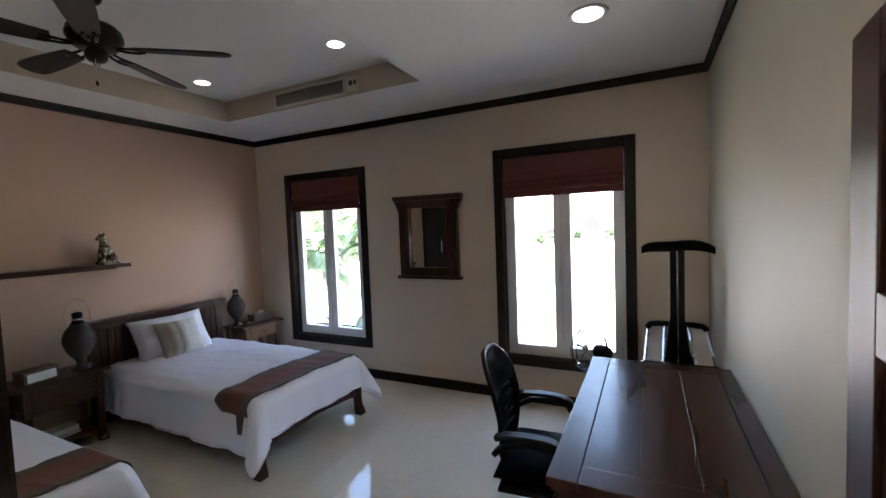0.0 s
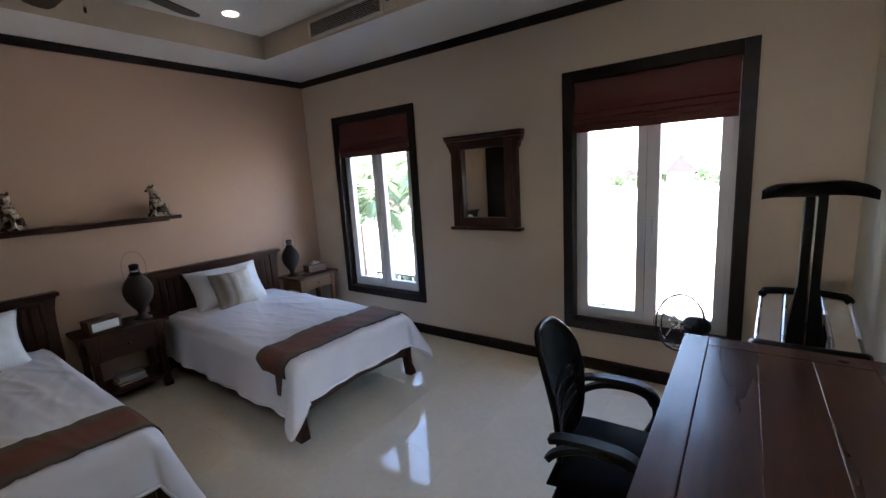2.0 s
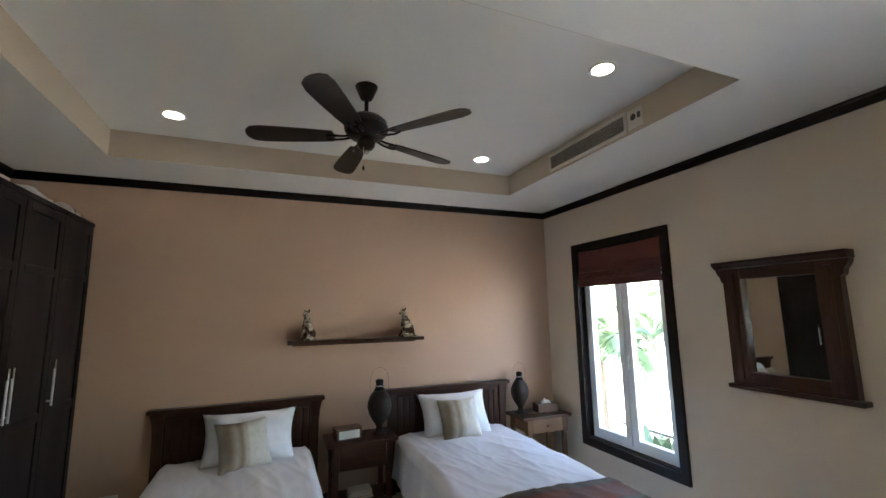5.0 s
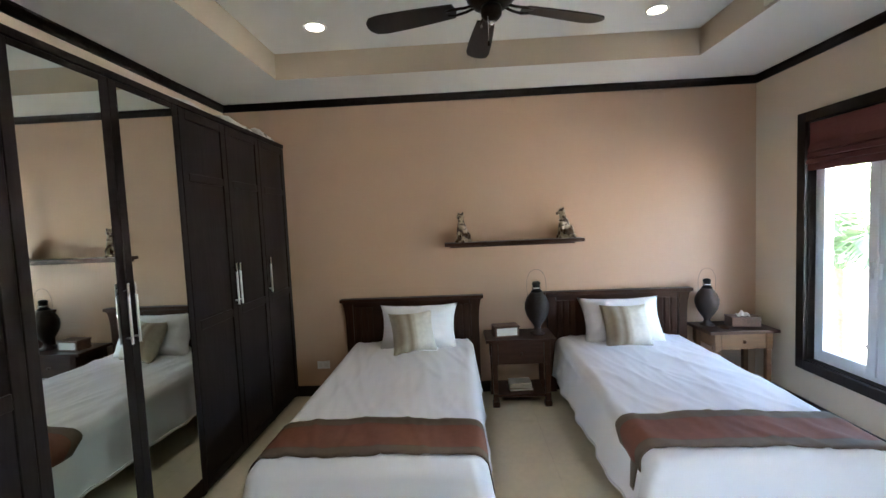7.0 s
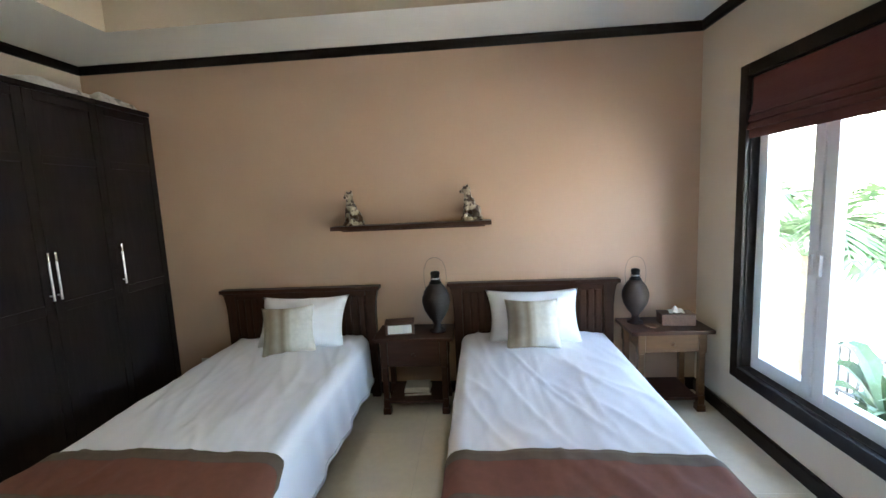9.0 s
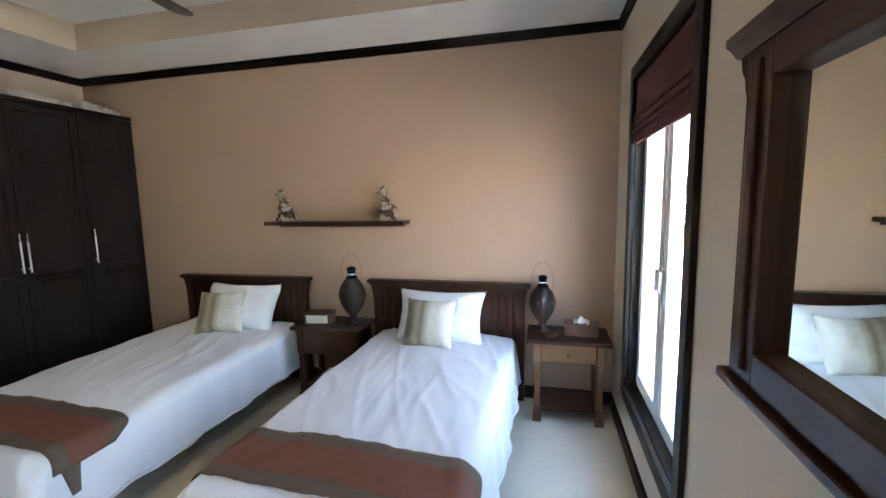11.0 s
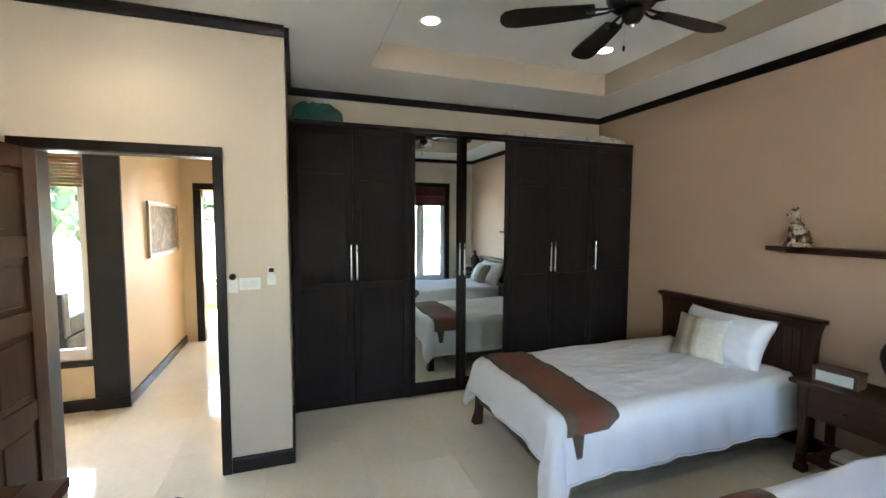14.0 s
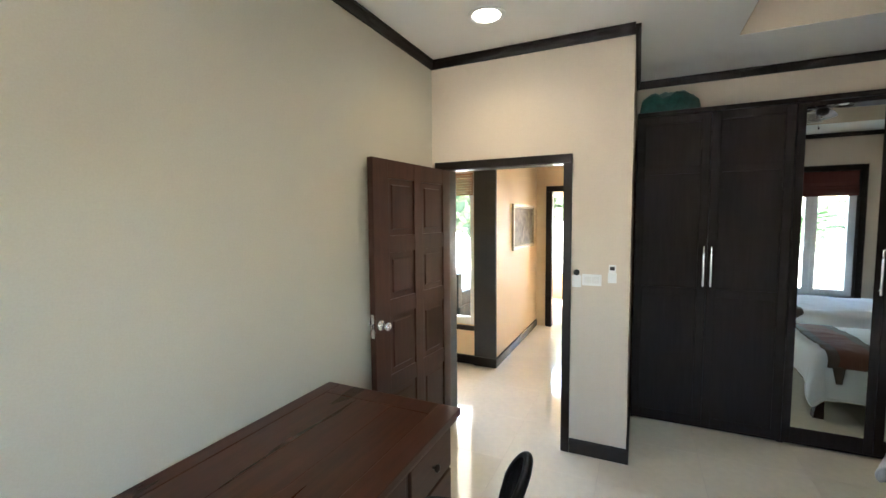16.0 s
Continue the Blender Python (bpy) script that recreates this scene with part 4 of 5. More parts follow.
def animal_figure(y, turn, size):
    """A seated ceramic animal with an upright chest and a curled tail on a small base, in one mesh."""
    bm = bmesh.new()
    bx(bm, -0.046, 0.046, -0.066, 0.062, 0.0, 0.014, 0.004, 1)
    ell(bm, (0, 0.020, 0.060), (0.044, 0.044, 0.048))
    ell(bm, (0, -0.008, 0.100), (0.036, 0.036, 0.060))
    ell(bm, (0, -0.024, 0.135), (0.032, 0.030, 0.040))
    tube(bm, [(0, -0.022, 0.140), (0, -0.026, 0.175), (0, -0.028, 0.190)], 0.026, 12, r_end=0.024)
    ell(bm, (0, -0.034, 0.203), (0.030, 0.031, 0.028))
    ell(bm, (0, -0.062, 0.194), (0.016, 0.018, 0.013))
    for e in (-1, 1):
        lathe(bm, [(0.010, 0), (0.007, 0.013), (0.001, 0.024)], e * 0.018, -0.028, 0.220, 8)
        tube(bm, [(e * 0.020, -0.034, 0.120), (e * 0.022, -0.044, 0.060), (e * 0.022, -0.048, 0.014)], 0.014, 8, r_end=0.012)
        ell(bm, (e * 0.022, -0.054, 0.020), (0.013, 0.018, 0.009))
        ell(bm, (e * 0.036, 0.012, 0.046), (0.018, 0.036, 0.034))
        ell(bm, (e * 0.038, -0.018, 0.021), (0.012, 0.026, 0.009))
    tube(bm, [(0.0, 0.055, 0.030), (0.034, 0.058, 0.022), (0.050, 0.030, 0.020), (0.052, 0.000, 0.019)], 0.010, 8, r_end=0.007)
    bmesh.ops.transform(bm, matrix=Matrix.Scale(size, 4), verts=bm.verts)
    fig = solo("figurine", bm, M_CERAMIC, "mottled ceramic seated animal figurine on the wall shelf", "figurine", smooth=True, m=pose(WEST + 0.095, y, 1.4392, 0, 0, turn), group="shelf figurines")
    fuse = fig.modifiers.new("fuse", "REMESH")
    fuse.mode, fuse.voxel_size, fuse.use_smooth_shade = 'VOXEL', 0.0035, True


animal_figure(1.245, 62, 1.14)
animal_figure(2.175, 12, 1.16)


# ---- wall mirror ----
def wall_mirror():
    m = thing("wall_mirror", "dark carved wooden wall mirror with a flared cornice", "mirror")
    y1 = NORTH - 0.001
    x0, x1, z0, z1 = -1.972, -1.318, 1.165, 1.93
    y0 = y1 - 0.060
    for a, b in ((x0, x0 + 0.115), (x1 - 0.115, x1)):
        st = part("stile", box(a, b, y0, y1, z0, z1, 0.006), M_WOODZ, m)
        c = (a + b) / 2
        part("groove_moulding", box(c - 0.022, c + 0.022, y0 - 0.010, y0 - 0.0005, z0 + 0.03, z1 - 0.03, 0.007), M_WOODZ, st)
    part("rail", box(x0 + 0.115, x1 - 0.115, y0, y1, z0, z0 + 0.085, 0.005), M_WOODX, m)
    part("rail", box(x0 + 0.115, x1 - 0.115, y0, y1, z1 - 0.075, z1, 0.005), M_WOODX, m)
    part("backing", box(x0 + 0.115, x1 - 0.115, y1 - 0.012, y1, z0 + 0.085, z1 - 0.075), M_WOODX, m)
    part("mirror", box(x0 + 0.1155, x1 - 0.1155, y1 - 0.024, y1 - 0.0125, z0 + 0.0855, z1 - 0.0755), M_MIRROR, m, "clear mirror glass")
    bm = bmesh.new()
    prof = [(y1, z1 + 0.001), (y0 - 0.004, z1 + 0.001), (y0 - 0.014, z1 + 0.014), (y0 - 0.020, z1 + 0.022), (y0 - 0.030, z1 + 0.030), (y0 - 0.030, z1 + 0.048), (y1, z1 + 0.048)]
    extrude_outline(bm, prof, 0, x0 - 0.052, x1 + 0.052)
    part("cornice", bm, M_WOODX, m)
    for a, s in ((x0 - 0.0005, -1), (x1 + 0.0005, 1)):
        pts = [(a, z1), (a + s * 0.048, z1), (a + s * 0.040, z1 - 0.03), (a + s * 0.020, z1 - 0.055), (a + s * 0.014, z1 - 0.085), (a, z1 - 0.10)]
        part("corbel", extrude_outline(bmesh.new(), pts, 1, y0 + 0.004, y1), M_WOODZ, m)
    part("base_moulding", box(x0 - 0.032, x1 + 0.032, y0 - 0.018, y1, z0 - 0.030, z0 - 0.0005, 0.012, 3), M_WOODX, m)
    return m


wall_mirror()


# ---- desk ----
def desk():
    x0, x1, y0, y1, top = 0.020, EAST - 0.006, 1.545, 2.945, 0.787
    d = thing("desk", "large polished dark wooden desk with framed top and drawers", "desk", pose((x0 + x1) / 2, (y0 + y1) / 2, 0))
    hx, hy = (x1 - x0) / 2, (y1 - y0) / 2
    z0 = top - 0.032
    part("top_frame", box(-hx, -hx + 0.105, -hy, hy, z0, top, 0.004), M_DESK, d)
    part("top_frame", box(hx - 0.075, hx, -hy, hy, z0, top, 0.004), M_DESK, d)
    part("top_frame", box(-hx + 0.1065, hx - 0.0765, hy - 0.11, hy, z0, top, 0.004), M_DESK, d)
    part("top_frame", box(-hx + 0.1065, hx - 0.0765, -hy, -hy + 0.11, z0, top, 0.004), M_DESK, d)
    a, b, c = -hx + 0.1065, hx - 0.0765, (2 * hx - 0.183) / 3
    for k in range(3):
        part("panel", box(a + c * k + 0.0004, a + c * (k + 1) - 0.0004, -hy + 0.1115, hy - 0.1115, z0, top - 0.001, 0.0012, 1), M_DESK, d)
    part("edge_moulding", box(-hx + 0.012, hx - 0.004, -hy + 0.012, hy - 0.012, z0 - 0.022, z0 - 0.0005, 0.006), M_DESK, d)
    for ya, yb in ((-hy + 0.025, -hy + 0.425), (hy - 0.425, hy - 0.025)):
        ped = part("pedestal", box(-hx + 0.045, hx - 0.01, ya, yb, 0.06, z0 - 0.0225, 0.004), M_WOODZ, d)
        part("plinth", box(-hx + 0.055, hx - 0.015, ya + 0.01, yb - 0.01, 0.0, 0.0595, 0.003), M_WOODZ, ped)
        for k, (za, zb) in enumerate(((0.09, 0.33), (0.345, 0.53), (0.545, z0 - 0.04))):
            dr = part("drawer", box(-hx + 0.027, -hx + 0.0445, ya + 0.025, yb - 0.025, za, zb, 0.005), M_WOODY, d)
            part("knob", lathe(bmesh.new(), [(0.007, 0), (0.008, 0.010), (0.017, 0.017), (0.015, 0.026), (0.005, 0.030)], m=pose(-hx + 0.027, (ya + yb) / 2, (za + zb) / 2, 0, -90, 0), seg=16), M_BRONZE, dr, "dark round drawer knob", smooth=True)
    dr = part("drawer", box(-hx + 0.030, -hx + 0.048, -hy + 0.435, hy - 0.435, z0 - 0.115, z0 - 0.0235, 0.004), M_WOODY, d)
    part("knob", lathe(bmesh.new(), [(0.007, 0), (0.008, 0.010), (0.017, 0.017), (0.015, 0.026), (0.005, 0.030)], m=pose(-hx + 0.030, 0, z0 - 0.07, 0, -90, 0), seg=16), M_BRONZE, dr, smooth=True)
    part("modesty_panel", box(hx - 0.05, hx - 0.03, -hy + 0.4255, hy - 0.4255, 0.15, z0 - 0.0225), M_WOODZ, d)
    part("cable_cap", lathe(bmesh.new(), [(0.020, 0), (0.022, 0.002), (0.018, 0.004), (0.004, 0.004)], hx - 0.16, hy - 0.06, top, 18), M_BRONZE, d, "small round bronze cable cap", smooth=True)
    return d


desk()


# ---- office chair ----
def band(path, half, y0, y1):
    """A strip of even thickness that follows a path in x and z."""
    up, down = [], []
    fine = []
    for k in range(len(path) - 1):
        p0, p1, p2, p3 = (Vector(path[min(max(k + j, 0), len(path) - 1)]) for j in (-1, 0, 1, 2))
        for j in range(4):
            t = j / 4
            fine.append(tuple(0.5 * (2 * p1 + (p2 - p0) * t + (2 * p0 - 5 * p1 + 4 * p2 - p3) * t * t + (3 * p1 - p0 - 3 * p2 + p3) * t ** 3)))
    path = fine + [path[-1]]
    for k, (x, z) in enumerate(path):
        a, b = path[max(0, k - 1)], path[min(len(path) - 1, k + 1)]
        d = Vector((b[0] - a[0], b[1] - a[1])).normalized()
        up.append((x - d.y * half, z + d.x * half))
        down.append((x + d.y * half, z - d.x * half))
    bm = extrude_outline(bmesh.new(), up + down[::-1], 1, y0, y1)
    bmesh.ops.bevel(bm, geom=[e for e in bm.edges if abs(e.verts[0].co.y - e.verts[1].co.y) < 1e-6], offset=0.005, segments=2, affect='EDGES')
    return bm


def office_chair(x, y, rot):
    c = thing("office_chair", "black mesh office chair with arms on a chrome star base", "chair", pose(x, y, 0, 0, 0, rot))
    # seat
    def seat(u, v):
        a, b = 2 * u - 1, 2 * v - 1
        k = (1 - a ** 6) ** 0.5 * (1 - b ** 6) ** 0.5
        return (a * 0.235, b * 0.24 * (1 - 0.06 * a), 0.445 + 0.045 * k - 0.02 * max(0.0, a) ** 3)
    bm = sheet(bmesh.new(), seat, 22, 22)
    def under(u, v):
        a, b = 2 * u - 1, 2 * v - 1
        k = (1 - a ** 6) ** 0.5 * (1 - b ** 6) ** 0.5
        return (a * 0.235, b * 0.24 * (1 - 0.06 * a), 0.445 - 0.030 * k - 0.02 * max(0.0, a) ** 3)
    sheet(bm, under, 22, 22)
    bmesh.ops.remove_doubles(bm, verts=bm.verts, dist=0.0008)
    part("seat", bm, M_NAVY, c, "black padded fabric seat", smooth=True)
    part("seat_shell", box(-0.20, 0.18, -0.20, 0.20, 0.392, 0.420, 0.012, 2), M_BLACK, c)
    # backrest: curved frame with a mesh and ventilation slots
    def back(z, yy):
        t = (z - 0.46) / 0.55
        return -0.225 - 0.10 * t + 0.035 * math.sin(t * 3.1) + 0.035 * (yy / 0.22) ** 2
    def width(z):
        t = max(0.0, min(1.0, (z - 0.46) / 0.55))
        return 0.175 + 0.055 * math.sin(min(1.0, t * 1.25) * math.pi / 2) - 0.105 * (max(0.0, t - 0.55) / 0.45) ** 2
    bm = bmesh.new()
    ringp = []
    N = 40
    for k in range(N):
        a = 2 * math.pi * k / N
        cz, sz = math.cos(a), math.sin(a)
        zz = 0.725 + 0.272 * (abs(sz) ** 0.42) * (1 if sz > 0 else -1)
        yy = width(zz) * (abs(cz) ** 0.42) * (1 if cz > 0 else -1)
        ringp.append((back(zz, yy), yy, zz))
    tube(bm, ringp, 0.0125, 10, closed=True)
    part("back_frame", bm, M_BLACK, c, smooth=True)
    bm = bmesh.new()
    def panel(u, v):
        zz = 0.463 + 0.53 * u
        half = width(zz) * 0.985 * min(1.0, (1 - abs(2 * u - 1) ** 9) ** 0.4 + 0.02)
        yy = (2 * v - 1) * half
        return (back(zz, yy), yy, zz)
    sheet(bm, panel, 30, 16)
    drop = [f for f in bm.faces if any(abs(f.calc_center_median().z - zz) < 0.0087 for zz in (0.60, 0.645, 0.69, 0.735, 0.78)) and abs(f.calc_center_median().y) < 0.155]
    bmesh.ops.delete(bm, geom=drop, context='FACES')
    ob = part("backrest", bm, M_MESHB, c, "black mesh backrest with ventilation slots", smooth=True)
    so = ob.modifiers.new("thickness", "SOLIDIFY")
    so.thickness, so.offset = 0.020, 0.0
    bm = bmesh.new()
    tube(bm, [(-0.10, 0, 0.40), (-0.20, 0, 0.39), (-0.245, 0, 0.42), (-0.240, 0, 0.49), (-0.248, 0, 0.56)], 0.022, 10)
    part("spine", bm, M_BLACK, c, smooth=True)
    for s in (-1, 1):
        yy = s * 0.262
        part("arm", band([(-0.225, 0.565), (-0.19, 0.60), (-0.12, 0.634), (-0.03, 0.645), (0.04, 0.637), (0.09, 0.605), (0.108, 0.55), (0.098, 0.49), (0.07, 0.43), (0.055, 0.408)], 0.012, yy - 0.018, yy + 0.018), M_BLACK, c, smooth=True)
        part("arm_pad", band([(-0.215, 0.650), (-0.17, 0.664), (-0.10, 0.671), (-0.02, 0.670), (0.05, 0.660), (0.10, 0.626), (0.118, 0.585)], 0.010, yy - 0.024, yy + 0.024), M_BLACK, c, "smooth grey-black arm pad", smooth=True)
        part("arm_root", box(-0.205, 0.12, min(s * 0.17, yy + s * 0.022), max(s * 0.17, yy + s * 0.022), 0.398, 0.416, 0.004), M_BLACK, c)
    part("column", lathe(bmesh.new(), [(0.028, 0.12), (0.028, 0.26), (0.018, 0.262), (0.018, 0.392)], seg=18), M_CHROME, c, smooth=True)
    part("hub", lathe(bmesh.new(), [(0.030, 0.075), (0.044, 0.08), (0.046, 0.115), (0.030, 0.125)], seg=18), M_CHROME, c, smooth=True)
    for k in range(5):
        a = radians(36 + 72 * k)
        ca, sa = math.cos(a), math.sin(a)
        lg = part("leg", tube(bmesh.new(), [(0.035 * ca, 0.035 * sa, 0.10), (0.15 * ca, 0.15 * sa, 0.092), (0.27 * ca, 0.27 * sa, 0.068)], 0.019, 8, r_end=0.013), M_CHROME, c, smooth=True)
        mm = Matrix.Translation((0.275 * ca, 0.275 * sa, 0.028)) @ pose(0, 0, 0, 90, 0, math.degrees(a))
        bm = bmesh.new()
        for o in (-0.014, 0.014):
            lathe(bm, [(0.010, -0.008), (0.026, -0.008), (0.028, -0.004), (0.028, 0.004), (0.026, 0.008), (0.010, 0.008)], m=mm @ Matrix.Translation((0, 0, o)), seg=16)
        part("caster", bm, M_BLACK, lg, "black twin caster wheel", smooth=True)
    return c


office_chair(-0.125, 2.26, 5)


# ---- exercise machine beside the window ----
def exercise_machine():
    e = thing("exercise_machine", "black upright exercise machine with chrome strips by the desk", "exercise machine")
    X, Y = 0.525, 3.46
    for s in (-1, 1):
        part("upright", box(X + s * 0.025 - 0.0205, X + s * 0.025 + 0.0205, Y - 0.035, Y + 0.035, 0.045, 1.455, 0.010, 2), M_BLACK, e)
    part("chrome_strip", box(X - 0.0045, X + 0.0045, Y - 0.043, Y + 0.03, 0.05, 1.42, 0.002), M_CHROME, e, "narrow chrome guide strip")
    # padded T-bar at the top, drooping at its ends
    pts = []
    for k in range(25):
        t = k / 24
        pts.append((X - 0.222 + 0.444 * t, 1.430 - 0.020 * abs(2 * t - 1) ** 4 + 0.004 * math.cos(t * 9)))
    top = [(x, z + 0.068 - 0.022 * abs((x - X) / 0.222) ** 5) for x, z in pts]
    bm = bmesh.new()
    extrude_outline(bm, pts + top[::-1], 1, Y - 0.055, Y + 0.05)
    bmesh.ops.bevel(bm, geom=[ed for ed in bm.edges if abs(ed.verts[0].co.y - ed.verts[1].co.y) < 1e-6], offset=0.014, segments=3, affect='EDGES')
    part("handlebar", bm, M_BLACK, e, "broad black padded handlebar", smooth=True)
    part("flared_foot", extrude_outline(bmesh.new(), [(X - 0.047, 0.95), (X + 0.047, 0.95), (X + 0.085, 0.62), (X + 0.085, 0.05), (X - 0.085, 0.05), (X - 0.085, 0.62)], 1, Y - 0.032, Y + 0.032), M_BLACK, e)
    zr, zf, yr, yf = 0.872, 0.672, 3.62, 3.24
    for zz, yy, w, d in ((zr, yr, 0.185, 0.05), (zf, yf, 0.215, -0.05)):
        bm = bmesh.new()
        tube(bm, [(X - w, yy - d, zz - 0.012), (X - w * 0.93, yy - d * 0.2, zz), (X - w * 0.6, yy + d * 0.1, zz + 0.004), (X, yy + d * 0.2, zz + 0.004), (X + w * 0.6, yy + d * 0.1, zz + 0.004), (X + w * 0.93, yy - d * 0.2, zz), (X + w, yy - d, zz - 0.012)], 0.021 if d > 0 else 0.029, 10)
        part("cross_bar", bm, M_BLACK, e, "curved black padded cross bar", smooth=True)
    for s in (-1, 1):
        for o, mt in ((0.185, M_STEEL), (0.075, M_STEEL)):
            part("side_rail", tube(bmesh.new(), [(X + s * o, yr - 0.01, zr - 0.01), (X + s * (o + 0.022), yf + 0.01, zf - 0.004)], 0.010, 8), mt, e)
        bm = bmesh.new()
        a, b = X + s * 0.09, X + s * 0.178
        vs = [(a, yr, zr - 0.012), (b, yr, zr - 0.012), (b + s * 0.02, yf, zf - 0.006), (a + s * 0.02, yf, zf - 0.006)]
        up = [bm.verts.new(v) for v in vs]
        dn = [bm.verts.new((v[0], v[1], v[2] - 0.012)) for v in vs]
        bm.faces.new(up)
        bm.faces.new(dn[::-1])
        for k in range(4):
            bm.faces.new((up[k], up[(k + 1) % 4], dn[(k + 1) % 4], dn[k]))
        part("foot_plate", bm, M_VENT, e, "grey ribbed plate")
        part("brace", tube(bmesh.new(), [(X + s * 0.12, yr, zr - 0.02), (X + s * 0.06, Y + 0.02, 0.30)], 0.014, 8), M_BLACK, e)
        part("brace", tube(bmesh.new(), [(X + s * 0.15, yf, zf - 0.02), (X + s * 0.06, Y - 0.02, 0.30)], 0.014, 8), M_BLACK, e)
        part("foot", box(X + s * 0.17 - 0.03, X + s * 0.17 + 0.03, 3.12, 3.80, 0.0, 0.045, 0.012), M_BLACK, e)
    part("base_bar", box(X - 0.14, X + 0.14, Y - 0.04, Y + 0.04, 0.005, 0.044, 0.008), M_BLACK, e)
    return e


exercise_machine()


# ---- standing fan behind the desk ----
def standing_fan():
    f = thing("standing_fan", "small black standing fan with a dark wire guard", "fan", pose(0.02, 3.20, 0))
    part("base", lathe(bmesh.new(), [(0.135, 0), (0.14, 0.012), (0.09, 0.026), (0.025, 0.034)], seg=28), M_BLACK, f, smooth=True)
    part("pole", tube(bmesh.new(), [(0, 0, 0.03), (0, 0, 0.70)], 0.012, 12), M_BLACK, f)
    mm = pose(0.02, 0, 0.745, 0, -72, 52)
    part("motor", lathe(bmesh.new(), [(0.020, -0.085), (0.044, -0.075), (0.052, -0.03), (0.046, 0.03), (0.030, 0.05), (0.010, 0.055)], m=mm, seg=20), M_BLACK, f, smooth=True)
    g = mm @ pose(0, 0, 0.115)
    gd = bmesh.new()
    for zz, rr in ((-0.030, 0.138), (0.0, 0.152), (0.030, 0.138)):
        tube(gd, [g @ Vector(p) for p in arc_points((0, 0, zz), rr, 0, 345, 23, "xy")], 0.0050 if zz == 0 else 0.002, 6, closed=True)
    guard = part("guard", gd, M_BLACK, f, smooth=True)
    for k in range(20):
        a = 2 * math.pi * k / 20
        ca, sa = math.cos(a), math.sin(a)
        part("wire", tube(bmesh.new(), [g @ Vector(p) for p in ((0.025 * ca, 0.025 * sa, 0.036), (0.112 * ca, 0.112 * sa, 0.036), (0.152 * ca, 0.152 * sa, 0.0), (0.112 * ca, 0.112 * sa, -0.036), (0.03 * ca, 0.03 * sa, -0.036))], 0.0010, 4), M_BLACK, guard)
    part("cap", lathe(bmesh.new(), [(0.026, 0.030), (0.028, 0.036), (0.018, 0.042), (0.004, 0.043)], m=g, seg=18), M_STEEL, guard, smooth=True)
    for k in range(3):
        bm = bmesh.new()
        sheet(bm, lambda u, v: g @ Vector(((0.018 + 0.108 * u) * math.cos(2.094 * k + (v - 0.5) * 1.3), (0.018 + 0.108 * u) * math.sin(2.094 * k + (v - 0.5) * 1.3), 0.018 * (v - 0.5))), 6, 6)
        bl = part("blade", bm, M_CLEAR, f, "clear plastic fan blade", smooth=True)
        so = bl.modifiers.new("thickness", "SOLIDIFY")
        so.thickness = 0.002
    return f


standing_fan()


# ---- ceiling fan ----
def ceiling_fan(x, y, z, turn):
    f = thing("ceiling_fan", "dark bronze five-bladed ceiling fan hanging from the recess", "ceiling fan", pose(x, y, z))
    part("canopy", lathe(bmesh.new(), [(0.022, -0.085), (0.034, -0.078), (0.055, -0.03), (0.066, -0.006), (0.066, -0.0005)], seg=28), M_BRONZE, f, smooth=True)
    part("rod", tube(bmesh.new(), [(0, 0, -0.085), (0, 0, -0.185)], 0.012, 12), M_BRONZE, f)
    part("motor", lathe(bmesh.new(), [(0.060, -0.325), (0.095, -0.318), (0.118, -0.295), (0.124, -0.262), (0.120, -0.225), (0.095, -0.200), (0.050, -0.188), (0.020, -0.182)], seg=36), M_BRONZE, f, smooth=True)
    part("motor_band", lathe(bmesh.new(), [(0.121, -0.275), (0.127, -0.272), (0.127, -0.250), (0.121, -0.247)], seg=36), M_BRONZE, f, smooth=True)
    part("switch_housing", lathe(bmesh.new(), [(0.010, -0.395), (0.035, -0.390), (0.050, -0.372), (0.054, -0.345), (0.048, -0.326)], seg=28), M_BRONZE, f, smooth=True)
    part("finial", lathe(bmesh.new(), [(0.003, -0.418), (0.014, -0.412), (0.018, -0.402), (0.012, -0.3955)], seg=16), M_CHROME, f, smooth=True)
    for k in range(5):
        m = pose(0, 0, -0.318, 0, 0, turn + 72 * k)
        bm = bmesh.new()
        for s in (-1, 1):
            tube(bm, [m @ Vector(p) for p in ((0.075, s * 0.012, 0.006), (0.13, s * 0.022, -0.004), (0.185, s * 0.030, -0.006), (0.225, s * 0.020, -0.004))], 0.007, 8)
        iron = part("blade_iron", bm, M_BRONZE, f, smooth=True)
        tilt = m @ pose(0.0, 0, 0.002, 11, 0, 0)
        outline = [(0.19, -0.048), (0.30, -0.058), (0.45, -0.068), (0.58, -0.072), (0.635, -0.062), (0.660, -0.035), (0.668, 0.0), (0.660, 0.035), (0.635, 0.062), (0.58, 0.072), (0.45, 0.068), (0.30, 0.058), (0.19, 0.048), (0.175, 0.0)]
        bm = bmesh.new()
        extrude_outline(bm, outline, 2, -0.004, 0.004)
        bmesh.ops.transform(bm, matrix=tilt, verts=bm.verts)
        part("blade", bm, M_BLADE, f, "dark stained wooden fan blade")
    part("pull_chain", tube(bmesh.new(), [(0.03, -0.02, -0.385), (0.031, -0.02, -0.50)], 0.0014, 6), M_STEEL, f)
    part("pull_knob", lathe(bmesh.new(), [(0.002, -0.530), (0.006, -0.525), (0.007, -0.510), (0.002, -0.500)], 0.031, -0.02, 0, 12), M_BRONZE, f, smooth=True)
    return f


ceiling_fan(-2.31, 1.415, TRAY, 40)


